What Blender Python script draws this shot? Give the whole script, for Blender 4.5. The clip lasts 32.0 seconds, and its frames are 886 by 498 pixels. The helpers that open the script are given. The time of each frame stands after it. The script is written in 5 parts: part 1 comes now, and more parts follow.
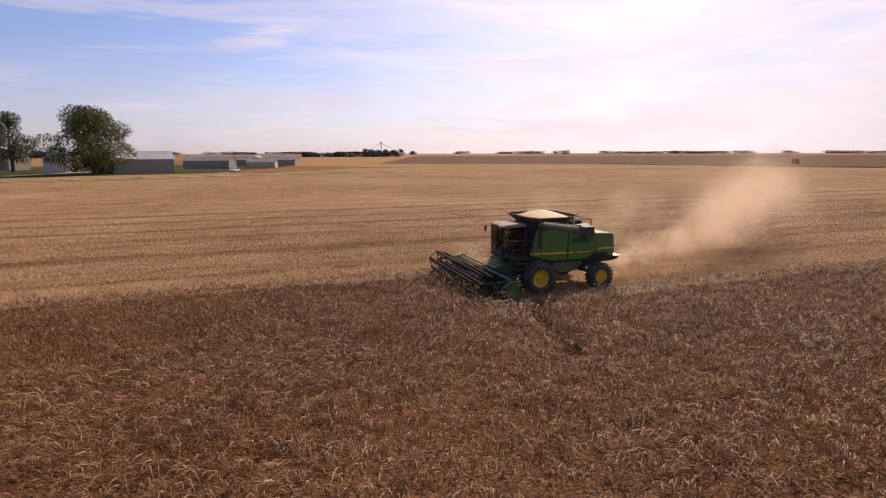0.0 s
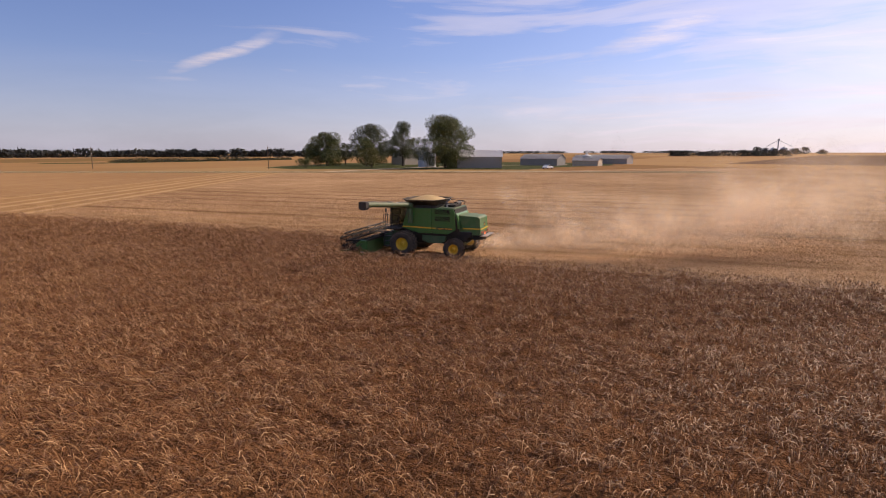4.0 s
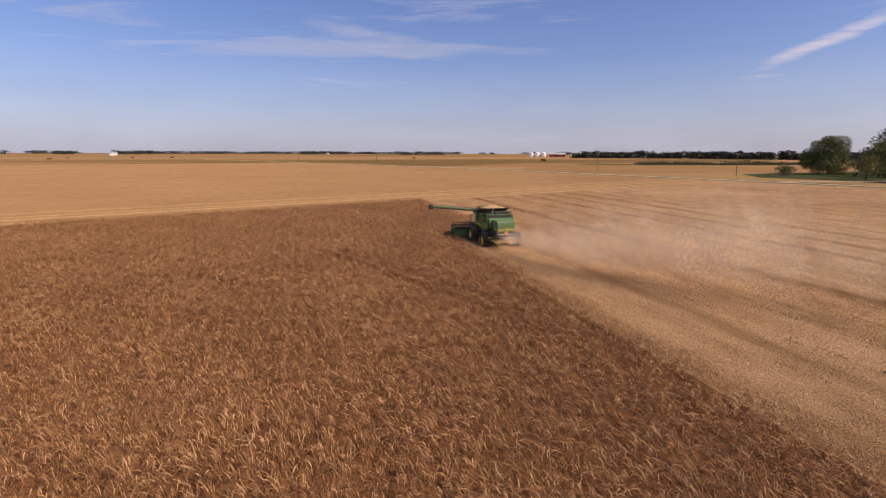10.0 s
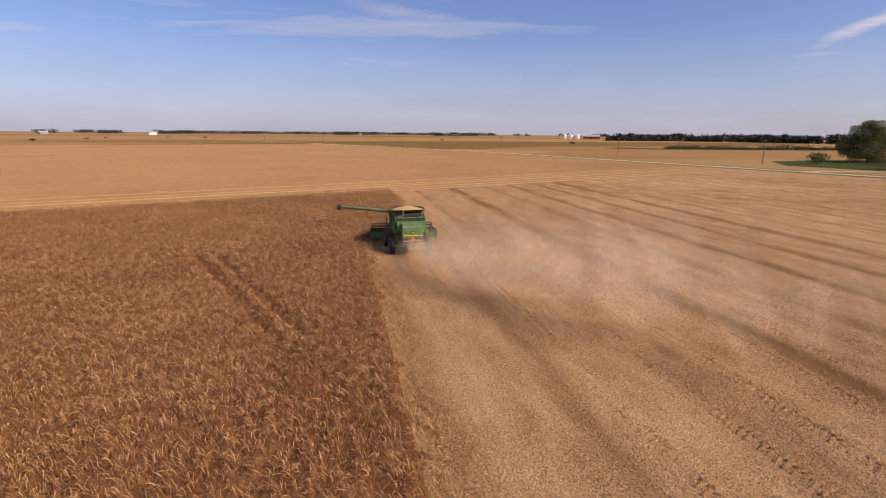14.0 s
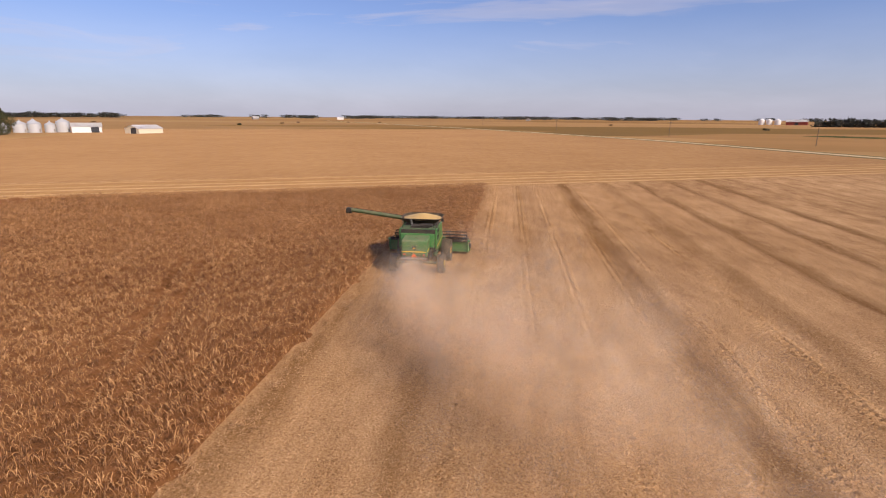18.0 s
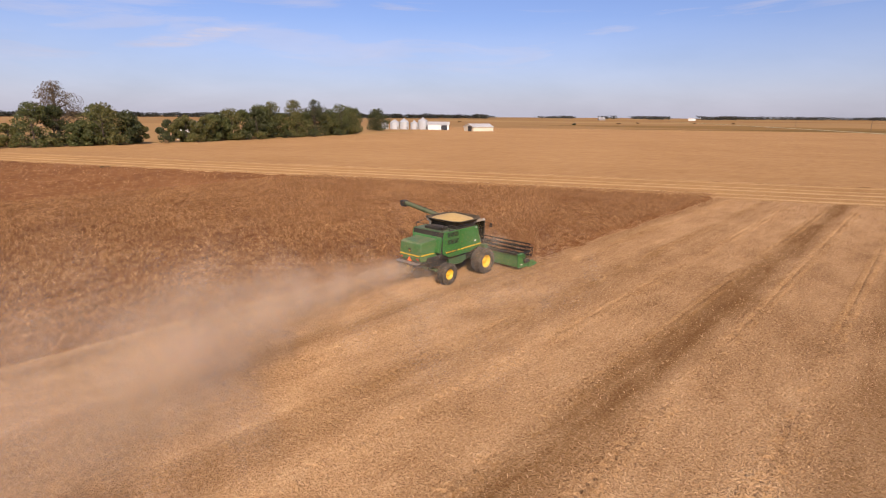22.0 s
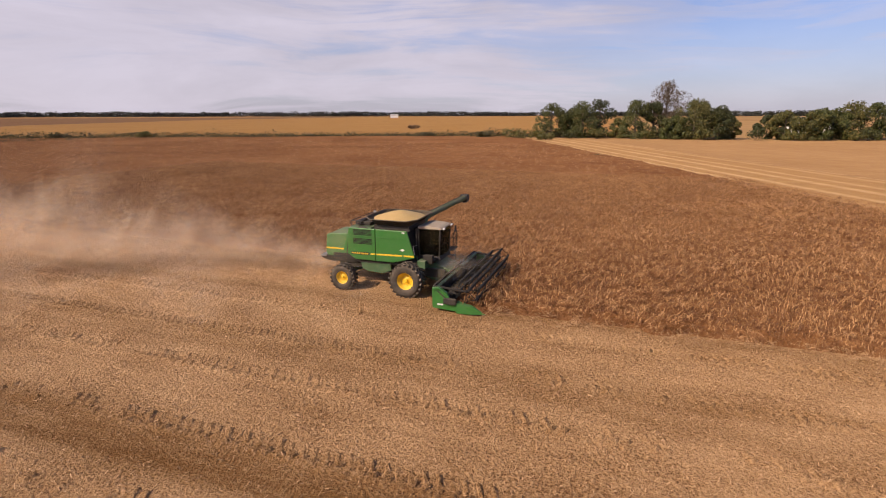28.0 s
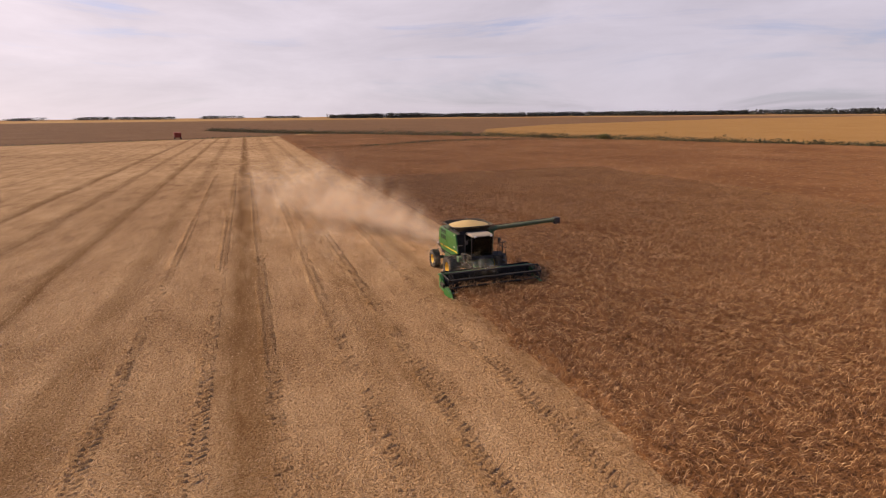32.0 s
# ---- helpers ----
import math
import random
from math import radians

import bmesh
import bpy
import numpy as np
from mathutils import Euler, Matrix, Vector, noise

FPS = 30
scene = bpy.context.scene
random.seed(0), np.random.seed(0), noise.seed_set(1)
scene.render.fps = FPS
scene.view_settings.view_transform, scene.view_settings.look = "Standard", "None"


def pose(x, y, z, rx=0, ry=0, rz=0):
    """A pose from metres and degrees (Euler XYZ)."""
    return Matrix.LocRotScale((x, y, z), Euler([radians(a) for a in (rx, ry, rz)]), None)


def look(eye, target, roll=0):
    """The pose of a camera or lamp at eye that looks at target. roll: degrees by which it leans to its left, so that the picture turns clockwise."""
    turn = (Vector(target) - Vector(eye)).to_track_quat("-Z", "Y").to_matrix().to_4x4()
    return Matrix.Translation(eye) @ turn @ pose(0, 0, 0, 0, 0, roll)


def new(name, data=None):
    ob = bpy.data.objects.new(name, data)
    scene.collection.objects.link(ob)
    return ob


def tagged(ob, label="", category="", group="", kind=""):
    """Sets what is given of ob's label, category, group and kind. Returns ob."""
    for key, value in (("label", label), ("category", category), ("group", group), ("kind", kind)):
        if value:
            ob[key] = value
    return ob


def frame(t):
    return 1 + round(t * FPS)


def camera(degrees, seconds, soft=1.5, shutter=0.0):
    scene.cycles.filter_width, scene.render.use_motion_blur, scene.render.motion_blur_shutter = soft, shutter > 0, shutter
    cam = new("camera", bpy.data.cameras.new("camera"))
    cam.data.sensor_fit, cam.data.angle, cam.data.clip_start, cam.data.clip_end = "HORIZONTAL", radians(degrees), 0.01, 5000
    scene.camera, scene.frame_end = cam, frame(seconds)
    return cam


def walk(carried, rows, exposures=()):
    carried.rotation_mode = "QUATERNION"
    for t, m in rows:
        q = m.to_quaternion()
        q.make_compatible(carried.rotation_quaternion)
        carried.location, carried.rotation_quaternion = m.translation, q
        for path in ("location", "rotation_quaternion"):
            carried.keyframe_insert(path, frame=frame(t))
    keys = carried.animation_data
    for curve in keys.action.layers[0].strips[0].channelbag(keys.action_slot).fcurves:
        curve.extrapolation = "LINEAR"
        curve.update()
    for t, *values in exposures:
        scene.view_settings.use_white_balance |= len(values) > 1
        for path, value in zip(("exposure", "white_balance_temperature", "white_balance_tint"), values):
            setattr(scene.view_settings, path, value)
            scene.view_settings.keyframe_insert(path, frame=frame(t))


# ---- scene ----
cam = camera(79.5, 32.0, soft=1.1)
# seconds, eye x y z, yaw, pitch, roll
PATH = [
    (0.0, -22.82, 11.80, 6.47, -109.34, -10.23, -0.12),
    (0.5, -24.67, 9.56, 6.52, -101.77, -10.22, -0.33),
    (1.0, -26.40, 7.24, 6.58, -93.83, -10.23, -0.35),
    (1.5, -27.92, 4.75, 6.63, -89.86, -10.22, -0.33),
    (2.0, -29.20, 1.89, 6.65, -84.54, -10.21, -0.19),
    (2.5, -30.17, -1.42, 6.65, -77.63, -10.22, -0.33),
    (3.0, -30.89, -5.16, 6.60, -75.51, -10.20, -0.27),
    (3.5, -31.41, -9.28, 6.51, -74.57, -10.18, -0.28),
    (4.0, -31.72, -13.64, 6.38, -70.31, -10.27, -0.11),
    (4.5, -31.80, -17.99, 6.29, -62.03, -10.24, -0.27),
    (6.5, -30.17, -34.03, 6.50, -41.61, -10.21, -0.16),
    (7.0, -28.97, -37.52, 6.67, -34.12, -10.19, -0.19),
    (7.5, -27.42, -40.79, 6.83, -31.91, -10.25, -0.09),
    (8.0, -25.63, -43.72, 7.07, -30.78, -10.27, -0.05),
    (8.5, -23.71, -46.17, 7.43, -29.74, -10.26, 0.01),
    (9.0, -21.76, -48.12, 7.86, -27.53, -10.25, -0.04),
    (9.5, -19.89, -49.58, 8.34, -20.35, -10.19, 0.08),
    (10.0, -18.11, -50.67, 8.77, -14.80, -10.24, 0.15),
    (10.5, -16.43, -51.43, 9.12, -13.30, -10.30, 0.16),
    (11.0, -14.84, -51.85, 9.39, -12.48, -10.34, 0.28),
    (11.5, -13.31, -51.91, 9.58, -11.86, -10.27, 0.26),
    (12.0, -11.81, -51.64, 9.71, -11.44, -10.58, 0.30),
    (12.5, -10.31, -51.06, 9.80, -11.31, -11.11, 0.34),
    (13.0, -8.81, -50.20, 9.87, -11.18, -11.53, 0.48),
    (13.5, -7.33, -49.11, 9.94, -11.10, -11.93, 0.41),
    (14.0, -5.87, -47.84, 10.02, -11.08, -12.25, 0.47),
    (14.5, -4.48, -46.45, 10.14, -8.10, -12.62, 0.45),
    (15.0, -3.16, -45.05, 10.25, -6.68, -12.85, 0.49),
    (15.5, -1.81, -43.76, 10.33, -4.49, -13.11, 0.47),
    (17.5, 4.16, -39.92, 10.50, 1.78, -13.88, 0.49),
    (18.0, 6.01, -38.95, 10.52, 6.84, -13.94, 0.42),
    (18.5, 7.94, -37.96, 10.55, 14.31, -14.00, 0.53),
    (19.0, 9.95, -36.89, 10.52, 19.52, -14.07, 0.50),
    (19.5, 12.04, -35.68, 10.49, 21.59, -14.08, 0.57),
    (20.0, 14.16, -34.26, 10.40, 24.10, -14.05, 0.53),
    (20.5, 16.25, -32.59, 10.27, 28.09, -14.05, 0.48),
    (21.0, 18.24, -30.64, 10.10, 32.52, -14.02, 0.52),
    (21.5, 20.11, -28.37, 9.88, 36.95, -14.03, 0.36),
    (22.0, 21.75, -25.86, 9.63, 42.55, -14.04, 0.35),
    (22.5, 23.07, -23.15, 9.37, 47.22, -14.03, 0.32),
    (23.0, 24.12, -20.29, 9.09, 51.80, -13.97, 0.29),
    (23.5, 24.93, -17.41, 8.79, 58.32, -13.98, 0.21),
    (24.0, 25.52, -14.50, 8.45, 63.75, -14.05, 0.18),
    (24.5, 25.86, -11.55, 8.21, 69.06, -14.11, 0.09),
    (25.0, 25.97, -8.58, 8.03, 73.40, -14.18, 0.02),
    (25.5, 25.91, -5.69, 7.90, 78.60, -14.15, -0.09),
    (27.5, 24.20, 5.76, 8.05, 103.28, -14.23, -0.25),
    (28.0, 23.45, 9.09, 8.27, 109.23, -14.22, -0.10),
    (28.5, 22.58, 12.33, 8.62, 116.24, -14.20, -0.32),
    (29.0, 21.59, 15.43, 9.01, 122.44, -14.19, -0.33),
    (29.5, 20.48, 18.36, 9.40, 127.89, -14.17, -0.34),
    (30.0, 19.25, 21.17, 9.75, 133.39, -14.14, -0.57),
    (30.5, 17.87, 23.94, 10.05, 140.37, -14.16, -0.37),
    (31.0, 16.50, 26.56, 10.30, 146.74, -14.14, -0.41),
    (31.5, 15.08, 29.13, 10.51, 153.02, -14.18, -0.38),
    (32.0, 13.67, 31.62, 10.70, 160.27, -14.17, -0.56),
]

EXPOSURES = [(0.0, -0.16, 6800, 25), (4.0, -0.12, 6650, 25), (9.0, -0.12, 6500, 23), (19.0, -0.02, 6500, 23), (23.0, 0.0, 6560, 23), (28.0, -0.04, 6800, 24), (32.0, -0.07, 6950, 24)]
walk(cam, [(t, pose(x, y, z, 90 + pitch, 0, yaw) @ pose(0, 0, 0, 0, 0, roll)) for t, x, y, z, yaw, pitch, roll in PATH], EXPOSURES)

# ---- light ----
SUN_AZ, SUN_EL = math.atan2(-0.60, 0.80), radians(37)      # the way to the sun in plan, and its height
TO_SUN = Vector((math.cos(SUN_AZ) * math.cos(SUN_EL), math.sin(SUN_AZ) * math.cos(SUN_EL), math.sin(SUN_EL)))


class Nodes:
    """A short hand for node trees."""

    def __init__(self, tree):
        self.t = tree
        self.t.nodes.clear()

    def n(self, kind, **kw):
        node = self.t.nodes.new("ShaderNode" + kind)
        for k, v in kw.items():
            if k in node.inputs:
                self.put(node.inputs[k], v)
            elif k.replace("_", " ") in node.inputs:
                self.put(node.inputs[k.replace("_", " ")], v)
            else:
                setattr(node, k, v)
        return node

    def put(self, socket, v):
        if isinstance(v, bpy.types.NodeSocket):
            self.t.links.new(v, socket)
        elif isinstance(v, bpy.types.Node):
            self.t.links.new(v.outputs[0], socket)
        elif isinstance(v, tuple) and len(v) == 3 and socket.type == "RGBA":
            socket.default_value = (*v, 1)
        else:
            socket.default_value = v

    def math(self, op, a, b=0.0, c=0.0, clamp=False):
        node = self.t.nodes.new("ShaderNodeMath")
        node.operation, node.use_clamp = op, clamp
        for s, v in zip(node.inputs, (a, b, c)):
            self.put(s, v)
        return node.outputs[0]

    def ramp(self, fac, stops, smooth=False):
        node = self.t.nodes.new("ShaderNodeValToRGB")
        node.color_ramp.interpolation = "EASE" if smooth else "LINEAR"
        els = node.color_ramp.elements
        while len(els) < len(stops):
            els.new(0.5)
        for e, (p, c) in zip(els, stops):
            e.position = p
            e.color = (*c, 1) if isinstance(c, tuple) else (c, c, c, 1)
        self.put(node.inputs[0], fac)
        return node.outputs[0]

    def mix(self, fac, a, b, blend="MIX"):
        node = self.t.nodes.new("ShaderNodeMix")
        node.data_type, node.blend_type = "RGBA", blend
        for i, v in ((0, fac), (6, a), (7, b)):
            self.put(node.inputs[i], v)
        return node.outputs[2]

    def noise(self, vec, scale, detail=4.0, rough=0.55, dist=0.0):
        return self.n("TexNoise", Vector=vec, Scale=scale, Detail=detail, Roughness=rough, Distortion=dist).outputs[0]

    def stretch(self, vec, s, rot=(0, 0, 0)):
        return self.n("Mapping", Vector=vec, Scale=Vector(s), Rotation=Euler(rot)).outputs[0]


scene.cycles.transparent_max_bounces = 256
world = bpy.data.worlds.new("sky")
scene.world = world
world.use_nodes = True
w = Nodes(world.node_tree)
sky = w.n("TexSky", sky_type="NISHITA", sun_disc=False, sun_elevation=SUN_EL, sun_rotation=math.pi / 2 - SUN_AZ, altitude=250.0, air_density=1.0, dust_density=1.3, ozone_density=2.2)
# feathers of cloud: bearing, height, length, thickness, slant, density
WISPS = [(-49, 9.3, 7.6, 0.95, 22, 1.0), (-44, 6.6, 4.5, 0.7, 4, 0.45), (-62, 6.5, 6, 0.9, 5, 0.5), (-9, 11.0, 11, 1.5, -13, 0.5), (66, 7.0, 11, 1.0, 9, 0.95), (88, 5.5, 8, 1.2, -6, 0.5), (-92, 11.0, 10, 1.6, 14, 0.7), (-104, 7.5, 12, 1.0, 3, 0.6)]
way = w.n("TexCoord").outputs["Generated"]
sep = w.n("SeparateXYZ", Vector=way)
# thin high cloud in long streaks, thicker on the sun's side
low_way = w.n("CombineXYZ", X=sep.outputs[0], Y=sep.outputs[1], Z=w.math("MULTIPLY", sep.outputs[2], 4.2)).outputs[0]
drift = w.n("TexNoise", Vector=low_way, Scale=1.6, Detail=2.0).outputs["Color"]
bent = w.n("VectorMath", operation="ADD")
w.put(bent.inputs[0], low_way)
w.put(bent.inputs[1], w.n("VectorMath", operation="SCALE", Vector=drift, Scale=0.4).outputs[0])
streak = w.noise(w.stretch(bent.outputs[0], (1, 1, 2.6), (radians(9), radians(7), 0)), 2.6, 8.0, 0.58, 0.4)
sheet = w.noise(bent.outputs[0], 1.7, 5.0, 0.5, 0.3)
near_sun = w.n("VectorMath", operation="DOT_PRODUCT")
w.put(near_sun.inputs[0], way)
near_sun.inputs[1].default_value = Vector((TO_SUN.x, TO_SUN.y, 0.25)).normalized()
bank = w.n("VectorMath", operation="DOT_PRODUCT")
w.put(bank.inputs[0], way)
bank.inputs[1].default_value = Vector((-0.14, -0.99, 0.0))
side = w.ramp(w.math("MULTIPLY_ADD", bank.outputs["Value"], 0.5, 0.5), [(0.0, 0.0), (0.30, 0.03), (0.50, 0.14), (0.64, 0.24), (0.76, 0.30), (0.90, 0.38)])
cover = w.math("ADD", w.math("ADD", w.math("MULTIPLY", streak, 0.75), w.math("MULTIPLY", sheet, 0.45)), side)
cloud = w.ramp(cover, [(0.61, 0.0), (0.76, 0.42), (0.96, 0.92)], True)
cloud = w.math("MULTIPLY", cloud, w.ramp(sep.outputs[2], [(0.30, 1.0), (0.62, 0.2)]))
low = w.ramp(sep.outputs[2], [(0.0, 0.66), (0.06, 0.40), (0.16, 0.08), (0.3, 0.0)])
cloud = w.math("MAXIMUM", cloud, low)


def wisp(yaw, up_deg, length, thick, tilt, amount):
    """One separate feather of high cloud, named by its bearing and height."""
    a, e = radians(yaw), radians(up_deg)
    c = Vector((-math.sin(a) * math.cos(e), math.cos(a) * math.cos(e), math.sin(e)))
    r = Vector((math.cos(a), math.sin(a), 0))
    u = r.cross(c)
    tl = radians(tilt)
    ax, bx = r * math.cos(tl) + u * math.sin(tl), u * math.cos(tl) - r * math.sin(tl)
    out = []
    for v, size in ((ax, length), (bx, thick), (c, 1.0)):
        d = w.n("VectorMath", operation="DOT_PRODUCT")
        w.put(d.inputs[0], way)
        d.inputs[1].default_value = v
        out.append(w.math("DIVIDE", w.math("SUBTRACT", d.outputs["Value"], v.dot(c)), radians(size)))
    along, across, _ = out
    across = w.math("ADD", across, w.math("MULTIPLY", w.math("SUBTRACT", w.noise(low_way, 7.0, 5.0), 0.5), 1.5))
    dist = w.math("SQRT", w.math("ADD", w.math("MULTIPLY", along, along), w.math("MULTIPLY", across, across)))
    fade = w.ramp(dist, [(0.15, 1.0), (1.0, 0.0)], True)
    front = w.math("GREATER_THAN", _, -0.9)
    rag = w.ramp(w.noise(w.stretch(low_way, (1, 1, 2)), 9.0, 6.0, 0.65), [(0.32, 0.25), (0.6, 1.0)])
    return w.math("MULTIPLY", w.math("MULTIPLY", w.math("MULTIPLY", fade, rag), front), amount)


for args in WISPS:
    cloud = w.math("MAXIMUM", cloud, wisp(*args))
bright = w.ramp(w.math("MULTIPLY_ADD", near_sun.outputs["Value"], 0.5, 0.5), [(0.0, (6.0, 6.1, 6.8)), (0.5, (5.8, 5.9, 6.6)), (0.8, (7.2, 7.1, 7.6)), (0.93, (8.9, 8.5, 8.8)), (1.0, (11.0, 10.5, 10.6))])
bright = w.mix(1.0, bright, w.ramp(w.noise(bent.outputs[0], 3.2, 6.0, 0.6), [(0.3, 0.86), (0.68, 1.08)]), "MULTIPLY")
colour = w.mix(cloud, w.mix(1.0, sky.outputs[0], (0.80, 0.93, 1.22), "MULTIPLY"), bright)
w.n("OutputWorld", Surface=w.n("Background", Color=colour, Strength=0.105).outputs[0])

sun = new("sun", bpy.data.lights.new("sun", "SUN"))
sun.data.energy, sun.data.angle, sun.data.color = 5.0, radians(0.53), (1.0, 0.885, 0.67)
sun.matrix_world = look((0, 0, 60), Vector((0, 0, 60)) - TO_SUN)

# ---- materials ----


def material(name):
    m = bpy.data.materials.new(name)
    m.use_nodes = True
    return m, Nodes(m.node_tree)


def close(nt, colour, rough=0.6, metal=0.0, height=None, depth=0.02, strength=0.6, through_light=0.0, coat=0.0, gloss=0.5, matt=0.0):
    """Ends a material: a principled surface, with bump, and light that passes through thin leaves."""
    b = nt.n("BsdfPrincipled", Roughness=rough, Metallic=metal)
    nt.put(b.inputs["Base Color"], colour)
    nt.put(b.inputs["Coat Weight"], coat)
    nt.put(b.inputs["Diffuse Roughness"], matt)
    nt.put(b.inputs["Specular IOR Level"], gloss)
    if height is not None:
        bump = nt.n("Bump", Height=height, Distance=depth, Strength=strength)
        nt.put(b.inputs["Normal"], bump.outputs[0])
    out = b.outputs[0]
    if through_light:
        tl = nt.n("BsdfTranslucent")
        nt.put(tl.inputs[0], colour)
        mx = nt.n("MixShader")
        nt.put(mx.inputs[0], through_light)
        nt.put(mx.inputs[1], out)
        nt.put(mx.inputs[2], tl.outputs[0])
        out = mx.outputs[0]
    nt.n("OutputMaterial", Surface=out)


def paint(name, colour, rough=0.4, metal=0.0, dust=0.35, dust_colour=(0.36, 0.27, 0.18), scale=2.5, coat=0.0):
    """Painted or bare metal, plastic or rubber with field dust on it."""
    m, t = material(name)
    o = t.n("TexCoord").outputs["Object"]
    big, fine = t.noise(o, scale, 5), t.noise(o, scale * 14, 3)
    up = t.n("SeparateXYZ", Vector=t.n("NewGeometry").outputs["Normal"]).outputs[2]
    lie = t.math("MULTIPLY", t.ramp(up, [(0.0, 0.45), (0.9, 1.0)]), t.ramp(t.math("ADD", t.math("MULTIPLY", big, 0.75), t.math("MULTIPLY", fine, 0.3)), [(0.38, 0.25), (0.66, 1.0)]))
    col = t.mix(t.math("MULTIPLY", lie, dust), colour, dust_colour)
    col = t.mix(0.25, col, t.ramp(fine, [(0.3, 0.55), (0.7, 1.0)]), "MULTIPLY")
    close(t, col, t.math("ADD", t.math("MULTIPLY", lie, 0.35), rough, clamp=True), metal, fine, 0.004, 0.2, coat=coat)
    return m


GREEN = paint("green_paint", (0.018, 0.155, 0.022), 0.3, dust=0.17, coat=0.25)
GREEN_DUSTY = paint("chaff_covered_green", (0.022, 0.15, 0.028), 0.45, dust=0.55)
GREEN_DULL = paint("dusty_green_paint", (0.022, 0.105, 0.035), 0.42, dust=0.42)
YELLOW = paint("yellow_paint", (0.80, 0.50, 0.015), 0.4, dust=0.18)
BLACK = paint("black_paint", (0.012, 0.012, 0.012), 0.45, dust=0.22)
MATT_BLACK = paint("matt_black", (0.008, 0.008, 0.008), 0.85, dust=0.10)
DARK = paint("dark_machinery", (0.014, 0.014, 0.013), 0.85, dust=0.24)
RUBBER = paint("rubber", (0.018, 0.017, 0.016), 0.8, dust=0.55)
STEEL = paint("bare_steel", (0.42, 0.40, 0.37), 0.38, 0.85, dust=0.3)
ROOF_GREY = paint("cab_roof", (0.38, 0.31, 0.22), 0.6, dust=0.6)
TANK = paint("dusty_black_sheet", (0.030, 0.026, 0.020), 0.6, dust=0.75, dust_colour=(0.33, 0.25, 0.16))
AUGER = paint("auger_green", (0.06, 0.11, 0.035), 0.5, dust=0.5)
ORANGE = paint("reflective_orange", (0.95, 0.16, 0.02), 0.4, dust=0.08)
RED = paint("red_lens", (0.55, 0.02, 0.015), 0.25, dust=0.1)
WHITE = paint("white_decal", (0.75, 0.74, 0.70), 0.45, dust=0.15)
SHEET_WHITE = paint("white_sheet_metal", (0.82, 0.81, 0.79), 0.45, dust=0.16, scale=0.4)
# white raised above SHEET_WHITE to carry the sun's glare on the machine shed
WHITE_ROOF = paint("white_roof_sheets", (0.88, 0.87, 0.86), 0.28, 0.1, dust=0.05, scale=0.3)
CREAM = paint("cream_sheet_metal", (0.74, 0.66, 0.50), 0.5, dust=0.12, scale=0.4)
SHEET_GREY = paint("grey_sheet_metal", (0.30, 0.28, 0.26), 0.5, dust=0.2, scale=0.4)
ROOF_METAL = paint("roof_sheet_metal", (0.36, 0.37, 0.40), 0.5, 0.15, dust=0.16, scale=0.3)
GALVANISED = paint("galvanised_steel", (0.55, 0.57, 0.59), 0.45, 0.25, dust=0.1, scale=0.5)
BARN_RED = paint("barn_red", (0.28, 0.045, 0.03), 0.7, dust=0.2, scale=0.4)
BRICK_TAN = paint("tan_siding", (0.55, 0.46, 0.34), 0.7, dust=0.1, scale=0.4)
WOOD_POLE = paint("weathered_wood", (0.16, 0.12, 0.085), 0.85, dust=0.2, scale=0.6)


def make_glass():
    m, t = material("cab_glass")
    g = t.n("BsdfGlass", Roughness=0.02, IOR=1.45)
    g.inputs[0].default_value = (0.52, 0.57, 0.55, 1)
    t.n("OutputMaterial", Surface=g.outputs[0])
    return m


GLASS = make_glass()


def make_pane():
    m, t = material("dark_window_doorway")
    o = t.n("TexCoord").outputs["Object"]
    close(t, t.ramp(t.noise(o, 0.8), [(0.3, (0.03, 0.035, 0.045)), (0.7, (0.07, 0.075, 0.085))]), 0.08)
    return m


PANE = make_pane()


def make_grain():
    m, t = material("harvested_beans")
    o = t.n("TexCoord").outputs["Object"]
    v = t.n("TexVoronoi", Vector=o, Scale=70.0)
    col = t.mix(t.noise(o, 3.0), (0.56, 0.36, 0.12), (0.66, 0.45, 0.18))
    col = t.mix(0.35, col, t.ramp(v.outputs[0], [(0.0, 1.0), (0.8, 0.45)]), "MULTIPLY")
    close(t, col, 0.65, height=v.outputs[0], depth=0.01, strength=0.5)
    return m


GRAIN = make_grain()


def make_crop(name, stops, tl=0.3):
    m, t = material(name)
    o = t.n("TexCoord").outputs["Object"]
    isl = t.n("NewGeometry").outputs["Random Per Island"]
    patch = t.noise(o, 0.16, 4.0, 0.6)
    clump = t.noise(t.stretch(o, (1, 1, 0.2)), 3.2, 2.0)
    f = t.math("ADD", t.math("MULTIPLY", isl, 0.46), t.math("ADD", t.math("MULTIPLY", patch, 0.30), t.math("MULTIPLY", clump, 0.30)))
    col = t.ramp(f, stops)
    close(t, col, 0.55, through_light=tl, gloss=0.35, matt=0.55)
    return m


CROP = make_crop("ripe_soybean_stalks", [(0.24, (0.095, 0.036, 0.011)), (0.46, (0.250, 0.113, 0.037)), (0.66, (0.470, 0.244, 0.090)), (0.84, (0.850, 0.540, 0.255))], 0.06)


